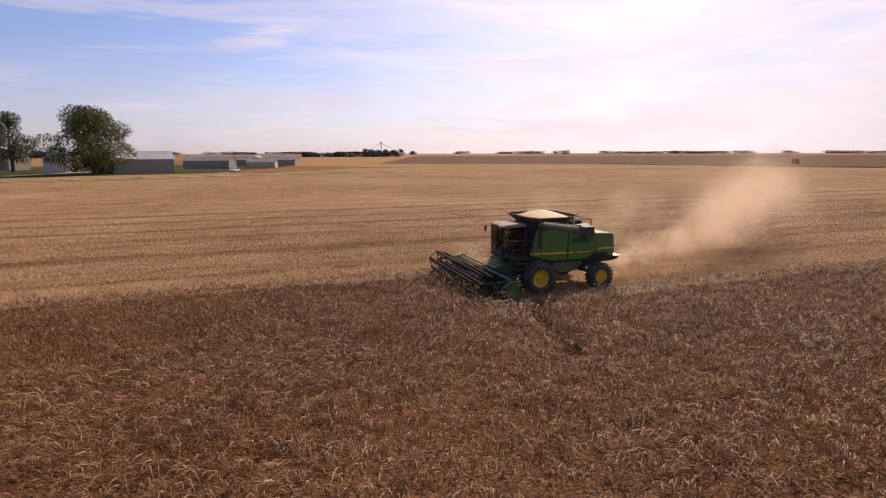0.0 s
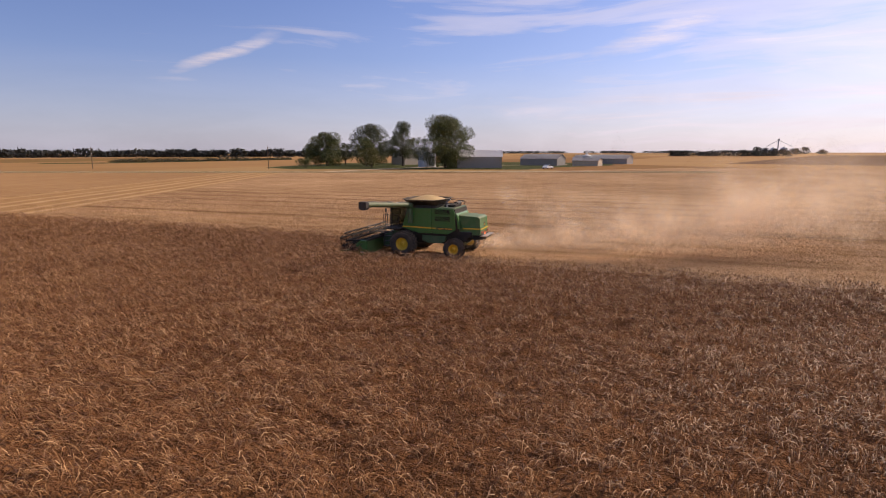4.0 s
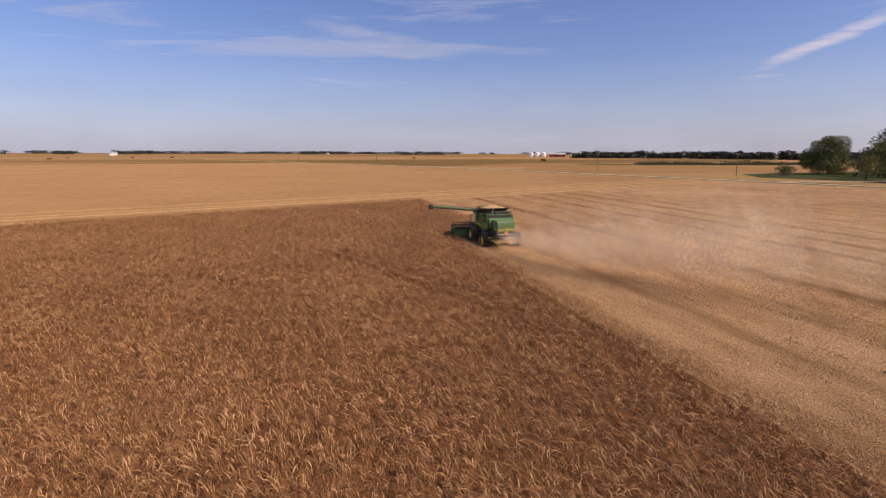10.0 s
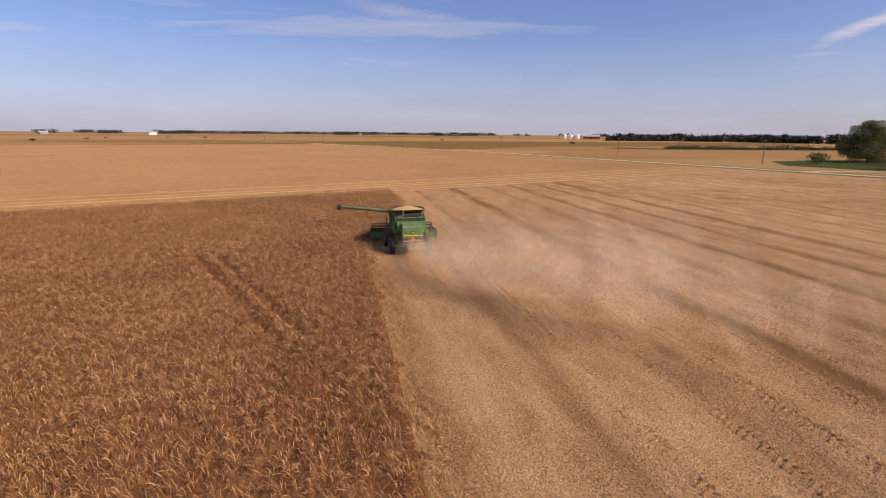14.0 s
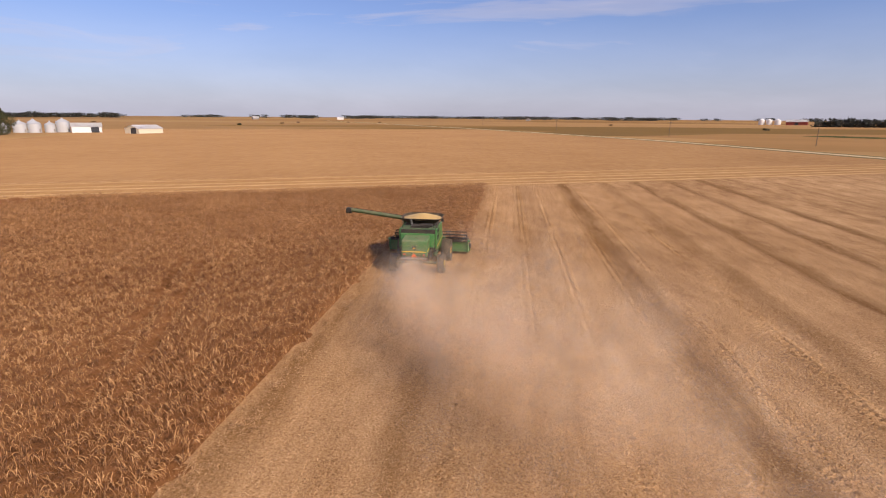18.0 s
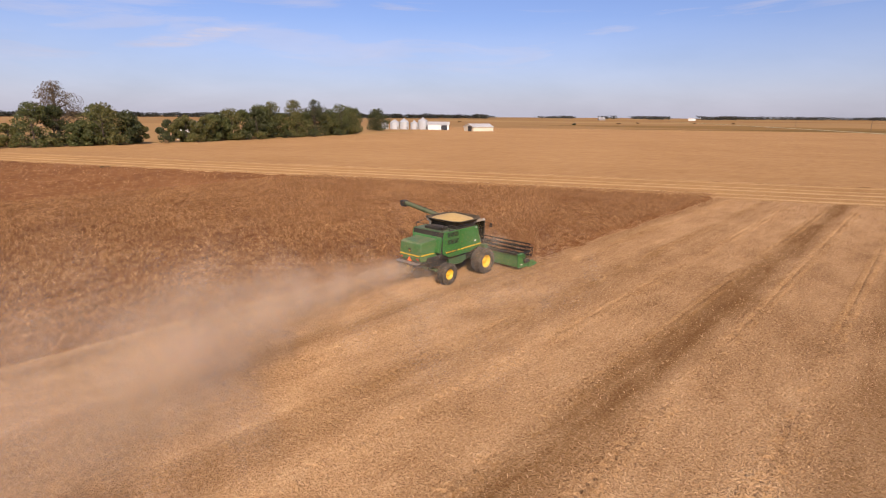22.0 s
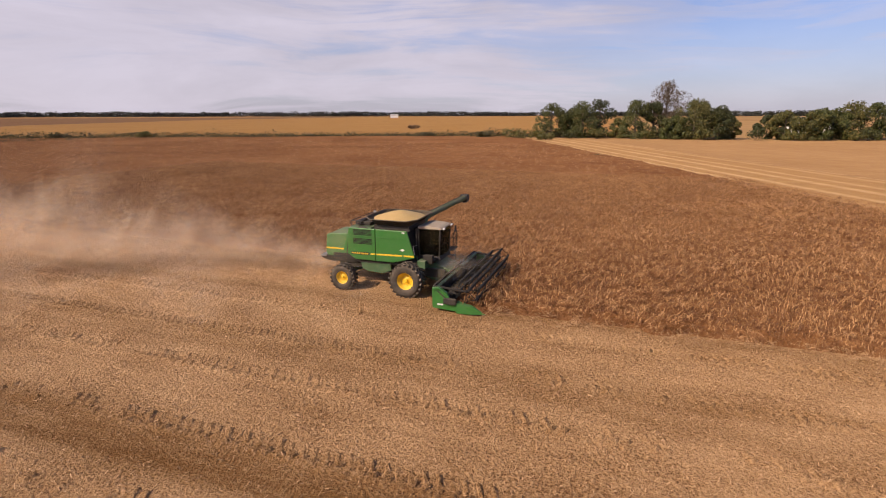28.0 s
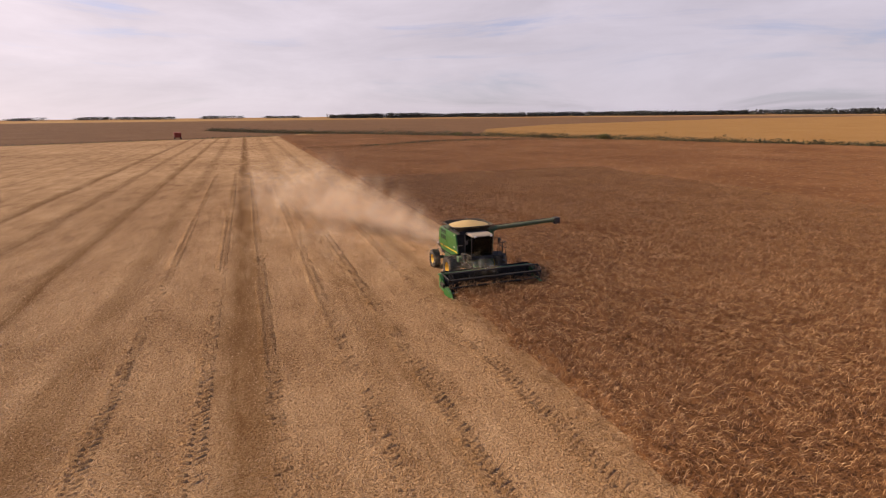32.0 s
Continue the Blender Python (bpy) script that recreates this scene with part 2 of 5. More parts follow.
def make_canopy(name, lift):
    m, t = material(name)
    o = t.n("TexCoord").outputs["Object"]
    patch = t.noise(o, 0.05, 4.0, 0.6)
    clump = t.noise(t.stretch(o, (1.6, 0.7, 1)), 1.1, 5.0, 0.7)
    fine = t.noise(o, 7.0, 3.0, 0.7)
    f = t.math("ADD", t.math("MULTIPLY", patch, 0.35), t.math("ADD", t.math("MULTIPLY", clump, 0.4), t.math("MULTIPLY", fine, 0.3)))
    col = t.ramp(f, [(0.34, (0.072 * lift, 0.028 * lift, 0.010 * lift)), (0.52, (0.180 * lift, 0.080 * lift, 0.031 * lift)), (0.70, (0.305 * lift, 0.150 * lift, 0.066 * lift))])
    close(t, col, 0.9, height=t.math("ADD", clump, t.math("MULTIPLY", fine, 0.5)), depth=0.35, strength=1.0, gloss=0.05, matt=0.55)
    return m


# CANOPY is the darker copy: shade between the plants is in its colour
CANOPY = make_canopy("crop_canopy", 1.15)
CANOPY_TOP = make_canopy("closed_crop_canopy", 1.38)


def field(name, stops, pass_width=0.0, angle=0.0, fine=1.0, bands=0.38, tracks=(), dark=(0.20, 0.098, 0.034)):
    """Cut or ripe ground: chaff, patches, the combine's passes, which run along y, and single dark tracks or strips (x,
    half width, strength).
    """
    m, t = material(name)
    o = t.n("TexCoord").outputs["Object"]
    patch = t.noise(o, 0.03, 4.0, 0.6)
    mid = t.noise(t.stretch(o, (1.0, 0.35, 1), (0, 0, angle)), 0.55, 4.0, 0.65)
    chaff = t.noise(o, 9.0 * fine, 4.0, 0.75)
    bits = t.n("TexVoronoi", Vector=t.stretch(o, (1, 1, 1)), Scale=14.0 * fine).outputs[0]
    f = t.math("ADD", t.math("ADD", t.math("MULTIPLY", patch, 0.25), t.math("MULTIPLY", mid, 0.3)), t.math("ADD", t.math("MULTIPLY", chaff, 0.4), t.math("MULTIPLY", bits, 0.12)))
    col = t.ramp(f, stops)
    if pass_width:
        turned = t.n("SeparateXYZ", Vector=t.stretch(o, (1, 1, 1), (0, 0, angle)))
        wob = t.math("MULTIPLY", t.math("SUBTRACT", t.noise(o, 0.12, 3.0), 0.5), 1.3)
        x = t.math("ADD", turned.outputs[0], wob)
        u = t.math("FRACT", t.math("DIVIDE", t.math("ADD", x, pass_width / 2), pass_width))      # 0 and 1 at the passes' edges
        edge = t.ramp(u, [(0.0, 1.0), (0.05, 0.6), (0.15, 0.0), (0.85, 0.0), (0.95, 0.55), (1.0, 1.0)])
        broken = t.ramp(t.noise(t.stretch(o, (0.5, 0.09, 1), (0, 0, angle)), 1.0, 4.0, 0.7), [(0.34, 0.38), (0.58, 1.0)])
        amount = t.math("MULTIPLY", t.math("MULTIPLY", edge, bands), t.math("ADD", t.math("MULTIPLY", broken, 0.8), 0.2))
        for place, half, strength in tracks:
            off = t.math("ABSOLUTE", t.math("SUBTRACT", t.math("ADD", turned.outputs[0], t.math("MULTIPLY", wob, 0.8)), place))
            amount = t.math("ADD", amount, t.math("MULTIPLY", t.math("MULTIPLY", t.ramp(t.math("DIVIDE", off, half), [(0.25, 1.0), (1.0, 0.0)], True), broken), strength))
        amount = t.math("MULTIPLY", amount, t.ramp(chaff, [(0.35, 1.0), (0.7, 0.5)]), clamp=True)
        col = t.mix(amount, col, dark)
        rows = t.math("SINE", t.math("MULTIPLY", turned.outputs[0], 2 * math.pi / 0.76))
        col = t.mix(t.ramp(rows, [(0.0, 0.04), (0.5, 0.0)]), col, dark)
    close(t, col, 0.95, height=t.math("ADD", chaff, t.math("MULTIPLY", bits, 0.25)), depth=0.12, strength=1.0, gloss=0.05, matt=0.3)
    return m


STRAW = [(0.41, (0.190, 0.092, 0.038)), (0.50, (0.400, 0.228, 0.103)), (0.60, (0.575, 0.352, 0.175)), (0.71, (0.720, 0.485, 0.270))]
# the strip at 2.4 is straw and dust shade painted on the ground
STUBBLE = field("soybean_stubble", STRAW, 6.0, bands=0.52, tracks=[(-2.6, 1.5, 0.5), (2.4, 0.8, 0.45), (7.8, 0.9, 0.45), (14.7, 1.5, 1.0), (21.9, 1.0, 0.6), (27.4, 1.2, 0.7), (33.5, 1.1, 0.6), (39.5, 1.3, 0.7)])
FAR_STUBBLE = field("far_stubble", [(0.38, (0.280, 0.147, 0.060)), (0.52, (0.376, 0.209, 0.088)), (0.70, (0.475, 0.286, 0.126))], 9.0, radians(66.7), 0.4, 0.16)
LANE = field("headland_chaff", [(0.36, (0.290, 0.150, 0.056)), (0.52, (0.400, 0.219, 0.085)), (0.72, (0.520, 0.315, 0.133))], 50.0, radians(66.7), 1.0, 0.0, [(-41.2, 1.1, 1.0), (-44.6, 0.9, 0.9), (-49.0, 1.1, 0.9), (-52.4, 0.9, 0.7), (-57.5, 1.0, 0.6)], (0.66, 0.43, 0.21))
GOLD = field("standing_ripe_field", [(0.38, (0.243, 0.121, 0.033)), (0.55, (0.342, 0.182, 0.059)), (0.72, (0.414, 0.239, 0.085))], 0.0, 0.3, 0.3)
DARK_FIELD = field("dark_bare_field", [(0.36, (0.125, 0.062, 0.028)), (0.55, (0.195, 0.104, 0.050)), (0.74, (0.28, 0.16, 0.08))], 0.0, 0.2, 0.3)
GRASS = field("mown_grass", [(0.36, (0.043, 0.050, 0.015)), (0.55, (0.072, 0.080, 0.024)), (0.74, (0.145, 0.124, 0.049))], 0.0, 0.0, 0.6)
VERGE = field("dry_verge_grass", [(0.36, (0.10, 0.085, 0.032)), (0.55, (0.19, 0.15, 0.06)), (0.74, (0.30, 0.23, 0.11))], 0.0, 0.0, 0.5)
GRAVEL = field("pale_gravel", [(0.36, (0.46, 0.34, 0.21)), (0.55, (0.58, 0.45, 0.29)), (0.74, (0.68, 0.55, 0.38))], 0.0, 0.0, 1.0)


def make_country():
    """Flat farmland to the horizon: a patchwork of fields."""
    m, t = material("distant_farmland")
    o = t.n("TexCoord").outputs["Object"]
    cell = t.n("TexVoronoi", Vector=t.stretch(o, (0.0016, 0.0042, 1), (0, 0, radians(23))), Scale=1.0, distance="CHEBYCHEV", Randomness=0.8)
    pick = t.n("SeparateColor", Color=cell.outputs["Color"]).outputs[0]
    col = t.ramp(pick, [(0.0, (0.360, 0.204, 0.078)), (0.3, (0.430, 0.252, 0.100)), (0.5, (0.240, 0.119, 0.037)), (0.68, (0.460, 0.280, 0.115)), (0.85, (0.200, 0.119, 0.037)), (1.0, (0.400, 0.218, 0.070))])
    col = t.mix(0.5, col, t.ramp(t.noise(o, 0.02, 5.0), [(0.3, 0.7), (0.7, 1.0)]), "MULTIPLY")
    close(t, col, 0.95, gloss=0.05)
    return m


COUNTRY = make_country()


def leaves(name, dark, mid, light, tl=0.25):
    m, t = material(name)
    o = t.n("TexCoord").outputs["Object"]
    isl = t.n("NewGeometry").outputs["Random Per Island"]
    f = t.math("ADD", t.math("MULTIPLY", isl, 0.55), t.math("MULTIPLY", t.noise(o, 0.35, 3.0), 0.5))
    close(t, t.ramp(f, [(0.2, dark), (0.5, mid), (0.85, light)]), 0.6, through_light=tl)
    return m


LEAF = leaves("summer_leaves", (0.035, 0.048, 0.012), (0.076, 0.091, 0.021), (0.173, 0.165, 0.047))
LEAF_DARK = leaves("dark_leaves", (0.024, 0.033, 0.009), (0.048, 0.058, 0.015), (0.105, 0.103, 0.030))
LEAF_TURN = leaves("turning_leaves", (0.054, 0.064, 0.017), (0.114, 0.113, 0.027), (0.216, 0.169, 0.046))
LEAF_BROWN = leaves("brown_leaves", (0.075, 0.050, 0.022), (0.13, 0.085, 0.04), (0.20, 0.14, 0.07))
SCRUB = leaves("hedge_scrub", (0.035, 0.033, 0.012), (0.070, 0.063, 0.022), (0.116, 0.099, 0.040))
FAR_WOOD = leaves("far_wood", (0.020, 0.025, 0.018), (0.031, 0.034, 0.025), (0.050, 0.049, 0.034), 0.05)
RUST = leaves("rusty_weeds", (0.13, 0.068, 0.026), (0.21, 0.115, 0.045), (0.30, 0.18, 0.075), 0.15)
BARK = paint("bark", (0.085, 0.065, 0.048), 0.9, dust=0.1, scale=1.2)


def make_dust():
    """Thin drifting dust: light passes through it, and it thins to nothing at the edge of each puff."""
    m, t = material("field_dust")
    d = t.n("BsdfDiffuse")
    d.inputs[0].default_value = (0.95, 0.78, 0.57, 1)
    e = t.n("BsdfTranslucent")
    e.inputs[0].default_value = (0.97, 0.79, 0.58, 1)
    mx = t.n("MixShader")
    mx.inputs[0].default_value = 0.68
    t.put(mx.inputs[1], d.outputs[0])
    t.put(mx.inputs[2], e.outputs[0])
    uv = t.n("UVMap").outputs[0]
    off = t.n("VectorMath", operation="DISTANCE")
    t.put(off.inputs[0], uv)
    off.inputs[1].default_value = (0.5, 0.5, 0)
    round_ = t.ramp(off.outputs["Value"], [(0.04, 1.0), (0.48, 0.0)], True)
    o = t.n("TexCoord").outputs["Object"]
    lump = t.ramp(t.noise(o, 0.6, 6.0, 0.6, 0.6), [(0.30, 0.22), (0.68, 1.0)])
    thick = t.math("MULTIPLY", t.math("MULTIPLY", round_, lump), 0.078)
    clear = t.n("BsdfTransparent")
    out = t.n("MixShader")
    t.put(out.inputs[0], thick)
    t.put(out.inputs[1], clear.outputs[0])
    t.put(out.inputs[2], mx.outputs[0])
    t.n("OutputMaterial", Surface=out.outputs[0])
    return m


DUST = make_dust()

# ---- mesh helpers ----


def part(name, bm, mat, parent=None, label=""):
    """Links a bmesh as one mesh object under a thing or a part."""
    me = bpy.data.meshes.new(name)
    bm.to_mesh(me)
    bm.free()
    return link(name, me, mat, parent, label)


def link(name, me, mat, parent=None, label=""):
    if mat and not me.materials:
        me.materials.append(mat)
    ob = new(name, me)
    if parent:
        ob.parent = parent
    if label:
        ob["label"] = label
    return ob


def arrays(name, verts, faces, mat, parent=None, label=""):
    """A mesh from numpy arrays; all faces have the same number of corners."""
    verts, faces = np.asarray(verts, np.float32), np.asarray(faces, np.int32)
    me = bpy.data.meshes.new(name)
    k = faces.shape[1]
    me.vertices.add(len(verts))
    me.vertices.foreach_set("co", verts.ravel())
    me.loops.add(faces.size)
    me.loops.foreach_set("vertex_index", faces.ravel())
    me.polygons.add(len(faces))
    me.polygons.foreach_set("loop_start", np.arange(0, faces.size, k, dtype=np.int32))
    me.update(calc_edges=True)
    return link(name, me, mat, parent, label)


def box(bm, x0, x1, y0, y1, z0, z1, bevel=0.0):
    g = bmesh.ops.create_cube(bm, size=1.0, matrix=Matrix.Translation(((x0 + x1) / 2, (y0 + y1) / 2, (z0 + z1) / 2)) @ Matrix.Diagonal((abs(x1 - x0), abs(y1 - y0), abs(z1 - z0), 1)))
    if bevel:
        es = list({e for v in g["verts"] for e in v.link_edges})
        bmesh.ops.bevel(bm, geom=es, offset=bevel, segments=2, affect="EDGES", profile=0.5)
    return bm


def boxed(*a, **k):
    return box(bmesh.new(), *a, **k)


def rod(bm, a, b, r, r2=None, n=10, caps=True):
    a, b = Vector(a), Vector(b)
    d = b - a
    m = Matrix.Translation((a + b) / 2) @ d.to_track_quat("Z", "Y").to_matrix().to_4x4()
    bmesh.ops.create_cone(bm, cap_ends=caps, segments=n, radius1=r, radius2=r if r2 is None else r2, depth=d.length, matrix=m)
    return bm


def rodded(*a, **k):
    return rod(bmesh.new(), *a, **k)


def slab(bm, pts, x0, x1, bevel=0.0):
    """A profile of (y, z) corners, drawn out from x0 to x1."""
    vs = [[bm.verts.new((x, y, z)) for y, z in pts] for x in (x0, x1)]
    n = len(pts)
    fs = [bm.faces.new(vs[0][::-1]), bm.faces.new(vs[1])]
    for i in range(n):
        fs.append(bm.faces.new((vs[0][i], vs[0][(i + 1) % n], vs[1][(i + 1) % n], vs[1][i])))
    bmesh.ops.recalc_face_normals(bm, faces=fs)
    if bevel:
        bmesh.ops.bevel(bm, geom=list({e for f in fs for e in f.edges}), offset=bevel, segments=2, affect="EDGES", profile=0.5)
    return bm


def slabbed(*a, **k):
    return slab(bmesh.new(), *a, **k)


def sheet_of(pts, z):
    bm = bmesh.new()
    bm.faces.new([bm.verts.new((x, y, z)) for x, y in pts])
    bmesh.ops.recalc_face_normals(bm, faces=bm.faces)
    if bm.faces[:][0].normal.z < 0:
        bmesh.ops.reverse_faces(bm, faces=bm.faces)
    return bm


def ring(bm, prof, centre, n=32, axis="x"):
    """A body of revolution round the x (or z) axis: prof is a list of (radius, along)."""
    rows = []
    for i in range(n):
        a = 2 * math.pi * i / n
        c, s = math.cos(a), math.sin(a)
        if axis == "x":
            rows.append([bm.verts.new((centre[0] + x, centre[1] + r * c, centre[2] + r * s)) for r, x in prof])
        else:
            rows.append([bm.verts.new((centre[0] + r * c, centre[1] + r * s, centre[2] + x)) for r, x in prof])
    for i in range(n):
        p, q = rows[i], rows[(i + 1) % n]
        for j in range(len(prof) - 1):
            bm.faces.new((p[j], p[j + 1], q[j + 1], q[j]))
    bmesh.ops.recalc_face_normals(bm, faces=bm.faces)
    for fc in bm.faces:
        fc.smooth = True
    return bm


# ---- the country ----
def headland(x):
    """Where the standing crop ends ahead of the combine."""
    return 44.5 + 0.43 * (x - 3)


def back_end(x):
    return -276 + 0.43 * x


HEDGE = [(-190, 26), (-176, -12), (-164, -75), (-128, -150), (-78, -235), (-6, -330), (40, -420), (90, -700)]


def hedge_x(y):
    ys = [p[1] for p in HEDGE][::-1]
    return np.interp(y, ys, [p[0] for p in HEDGE][::-1])


def disc(r, z, n=96):
    bm = bmesh.new()
    bmesh.ops.create_circle(bm, cap_ends=True, segments=n, radius=r, matrix=Matrix.Translation((0, 0, z)))
    return bm


tagged(part("ground", disc(4700, 0.0), COUNTRY), "flat patchwork of tan and brown autumn farm fields", "ground", kind="structure")
main_field = [(-178, -10), (-164, -75), (-128, -150), (-78, -232), (-10, -279), (150, -212), (232, -175), (205, -30), (150, 20), (128, 70), (100, 160), (78, 235), (25, 350), (-20, 440), (-330, 310), (-232, 235), (-196, 150), (-172, 60)]
tagged(part("ground_stubble", sheet_of(main_field, 0.02), STUBBLE), "pale tan soybean stubble with chaff bands from each pass", "stubble", kind="structure")
lane = [(-170, headland(-170)), (128, headland(128)), (121, headland(121) + 21), (-170, headland(-170) + 21)]
tagged(part("ground_headland", sheet_of(lane, 0.035), LANE), "pale wheel-marked headland strip along the standing crop", "headland", kind="structure")
tagged(part("ground_far_stubble", sheet_of([(-171, -8), (119, 116), (100, 158), (77, 233), (24, 348), (-21, 437), (-326, 308), (-230, 233), (-195, 150), (-171, 60)], 0.030), FAR_STUBBLE), "harvested tan field beyond the headland, drilled in long rows", "stubble", kind="structure")
gold = [(-1500, -60), (-196, 20), (-182, -12), (-170, -77), (-134, -153), (-98, -214), (-150, -330), (-270, -440), (-700, -620), (-1700, -700)]
tagged(part("ground_ripe_field", sheet_of(gold, 0.03), GOLD), "golden-brown ripe field behind the hedge", "field", kind="structure")
tagged(part("ground_dark_field", sheet_of([(-96, -219), (-84, -240), (-20, -322), (-9, -284), (150, -216), (236, -178), (300, -60), (1100, -320), (800, -1500), (-900, -1250), (-1500, -720), (-700, -626), (-273, -446), (-153, -336)], 0.025), DARK_FIELD), "dark brown bare field beyond the end of the stubble", "field", kind="structure")
road_line = [(160, -40), (146, 20), (128, 72), (104, 150), (80, 230), (28, 348), (-16, 440), (-120, 640), (-420, 1180)]


def ribbon(name, line, width, z, mat, label, category):
    bm = bmesh.new()
    prev = None
    for i, (x, y) in enumerate(line):
        a, b = Vector(line[max(i - 1, 0)]), Vector(line[min(i + 1, len(line) - 1)])
        nrm = (b - a).normalized()
        nrm = Vector((-nrm.y, nrm.x)) * width / 2
        cur = [bm.verts.new((x + nrm.x, y + nrm.y, z)), bm.verts.new((x - nrm.x, y - nrm.y, z))]
        if prev:
            bm.faces.new((prev[0], prev[1], cur[1], cur[0]))
        prev = cur
    bmesh.ops.recalc_face_normals(bm, faces=bm.faces)
    return tagged(part(name, bm, mat), label, category, kind="structure")


ribbon("road_verge", road_line, 12, 0.05, VERGE, "dry grass verge beside the farm road", "verge")
ribbon("road", road_line, 4.4, 0.075, GRAVEL, "pale gravel farm road between the fields", "road")
ribbon("drive", [(124, 84), (170, 78), (215, 60), (255, 20)], 4.5, 0.10, GRAVEL, "pale gravel drive into the farmyard", "drive")
yard = [(168, 24), (160, 62), (146, 112), (165, 140), (260, 160), (320, 60), (290, 0), (245, -4), (200, 18)]
tagged(part("ground_lawn", sheet_of(yard, 0.06), GRASS), "mown green lawn round the farmstead", "lawn", kind="structure")
tagged(part("ground_waterway", sheet_of([(190, 330), (215, 300), (330, 285), (420, 290), (330, 300), (235, 322), (215, 350)], 0.06), GRASS), "green grass waterway curving through the stubble", "grass", kind="structure")

# ---- standing crop ----
rng = np.random.default_rng(7)


def in_crop(x, y, pad=0.0):
    wob = 0.22 * np.sin(y * 0.7) + 0.16 * np.sin(y * 1.9 + 1.0) + 0.1 * np.sin(y * 4.3)
    edge = np.where(y < 2.3, -3.05, 3.05) + wob * 0.5
    return (x < edge - pad) & (y < headland(x) - pad) & (y > back_end(x) + pad) & (x > hedge_x(y) + 4 + pad)


def fbm(x, y, s, seed):
    """Smooth random values on the plane."""
    r = np.random.default_rng(seed)
    out = np.zeros_like(x)
    for k in range(5):
        a, p, q = r.uniform(0, 6.283), r.uniform(0, 6.283), r.uniform(0.7, 1.5)
        out += np.sin((x * math.cos(a) + y * math.sin(a)) * s * q * (1 + 0.4 * k) + p)
    return out / 5


def tramline(x, y):
    """Nearness to the two sunken wheel tracks of an old pass through the crop, 0 to 1."""
    near = np.zeros_like(x)
    for (x0, y0), (x1, y1) in (((-17.0, -4.0), (-8.6, -24.0)), ((-15.0, -5.2), (-7.6, -23.0))):
        ux, uy = x1 - x0, y1 - y0
        u = np.clip(((x - x0) * ux + (y - y0) * uy) / (ux * ux + uy * uy), 0, 1)
        near = np.maximum(near, np.clip(1.25 - np.hypot(x - x0 - u * ux, y - y0 - u * uy) / 0.32, 0, 1))
    return near


def canopy(name, x0, x1, y0, y1, dx, dy, base, amp, label, hole=None, mat=CANOPY, pad=0.75):
    xs, ys = np.arange(x0, x1 + dx / 2, dx), np.arange(y0, y1 + dy / 2, dy)
    X, Y = np.meshgrid(xs, ys)
    Z = base + amp * (0.6 * fbm(X, Y, 1.3, 3) + 0.6 * fbm(X, Y, 3.0, 5) + 0.4 * np.cos(X * 2 * math.pi / 0.76) + rng.normal(0, 0.35, X.shape))
    Z = Z * (1 - 0.7 * tramline(X, Y))
    keep = in_crop(X, Y, pad)
    if hole:
        keep &= ~((X > hole[0]) & (X < hole[1]) & (Y > hole[2]) & (Y < hole[3]))
    Z = np.where(keep, Z, 0.0)
    idx = np.arange(X.size).reshape(X.shape)
    a, b, c, d = idx[:-1, :-1].ravel(), idx[:-1, 1:].ravel(), idx[1:, 1:].ravel(), idx[1:, :-1].ravel()
    k = keep.ravel()
    ok = k[a] | k[b] | k[c] | k[d]
    faces = np.stack([a, b, c, d], 1)[ok]
    used = np.unique(faces)
    re = np.zeros(X.size, np.int32)
    re[used] = np.arange(len(used))
    ob = arrays(name, np.stack([X.ravel(), Y.ravel(), Z.ravel()], 1)[used], re[faces], mat)
    return tagged(ob, label, "crop", kind="stuff")


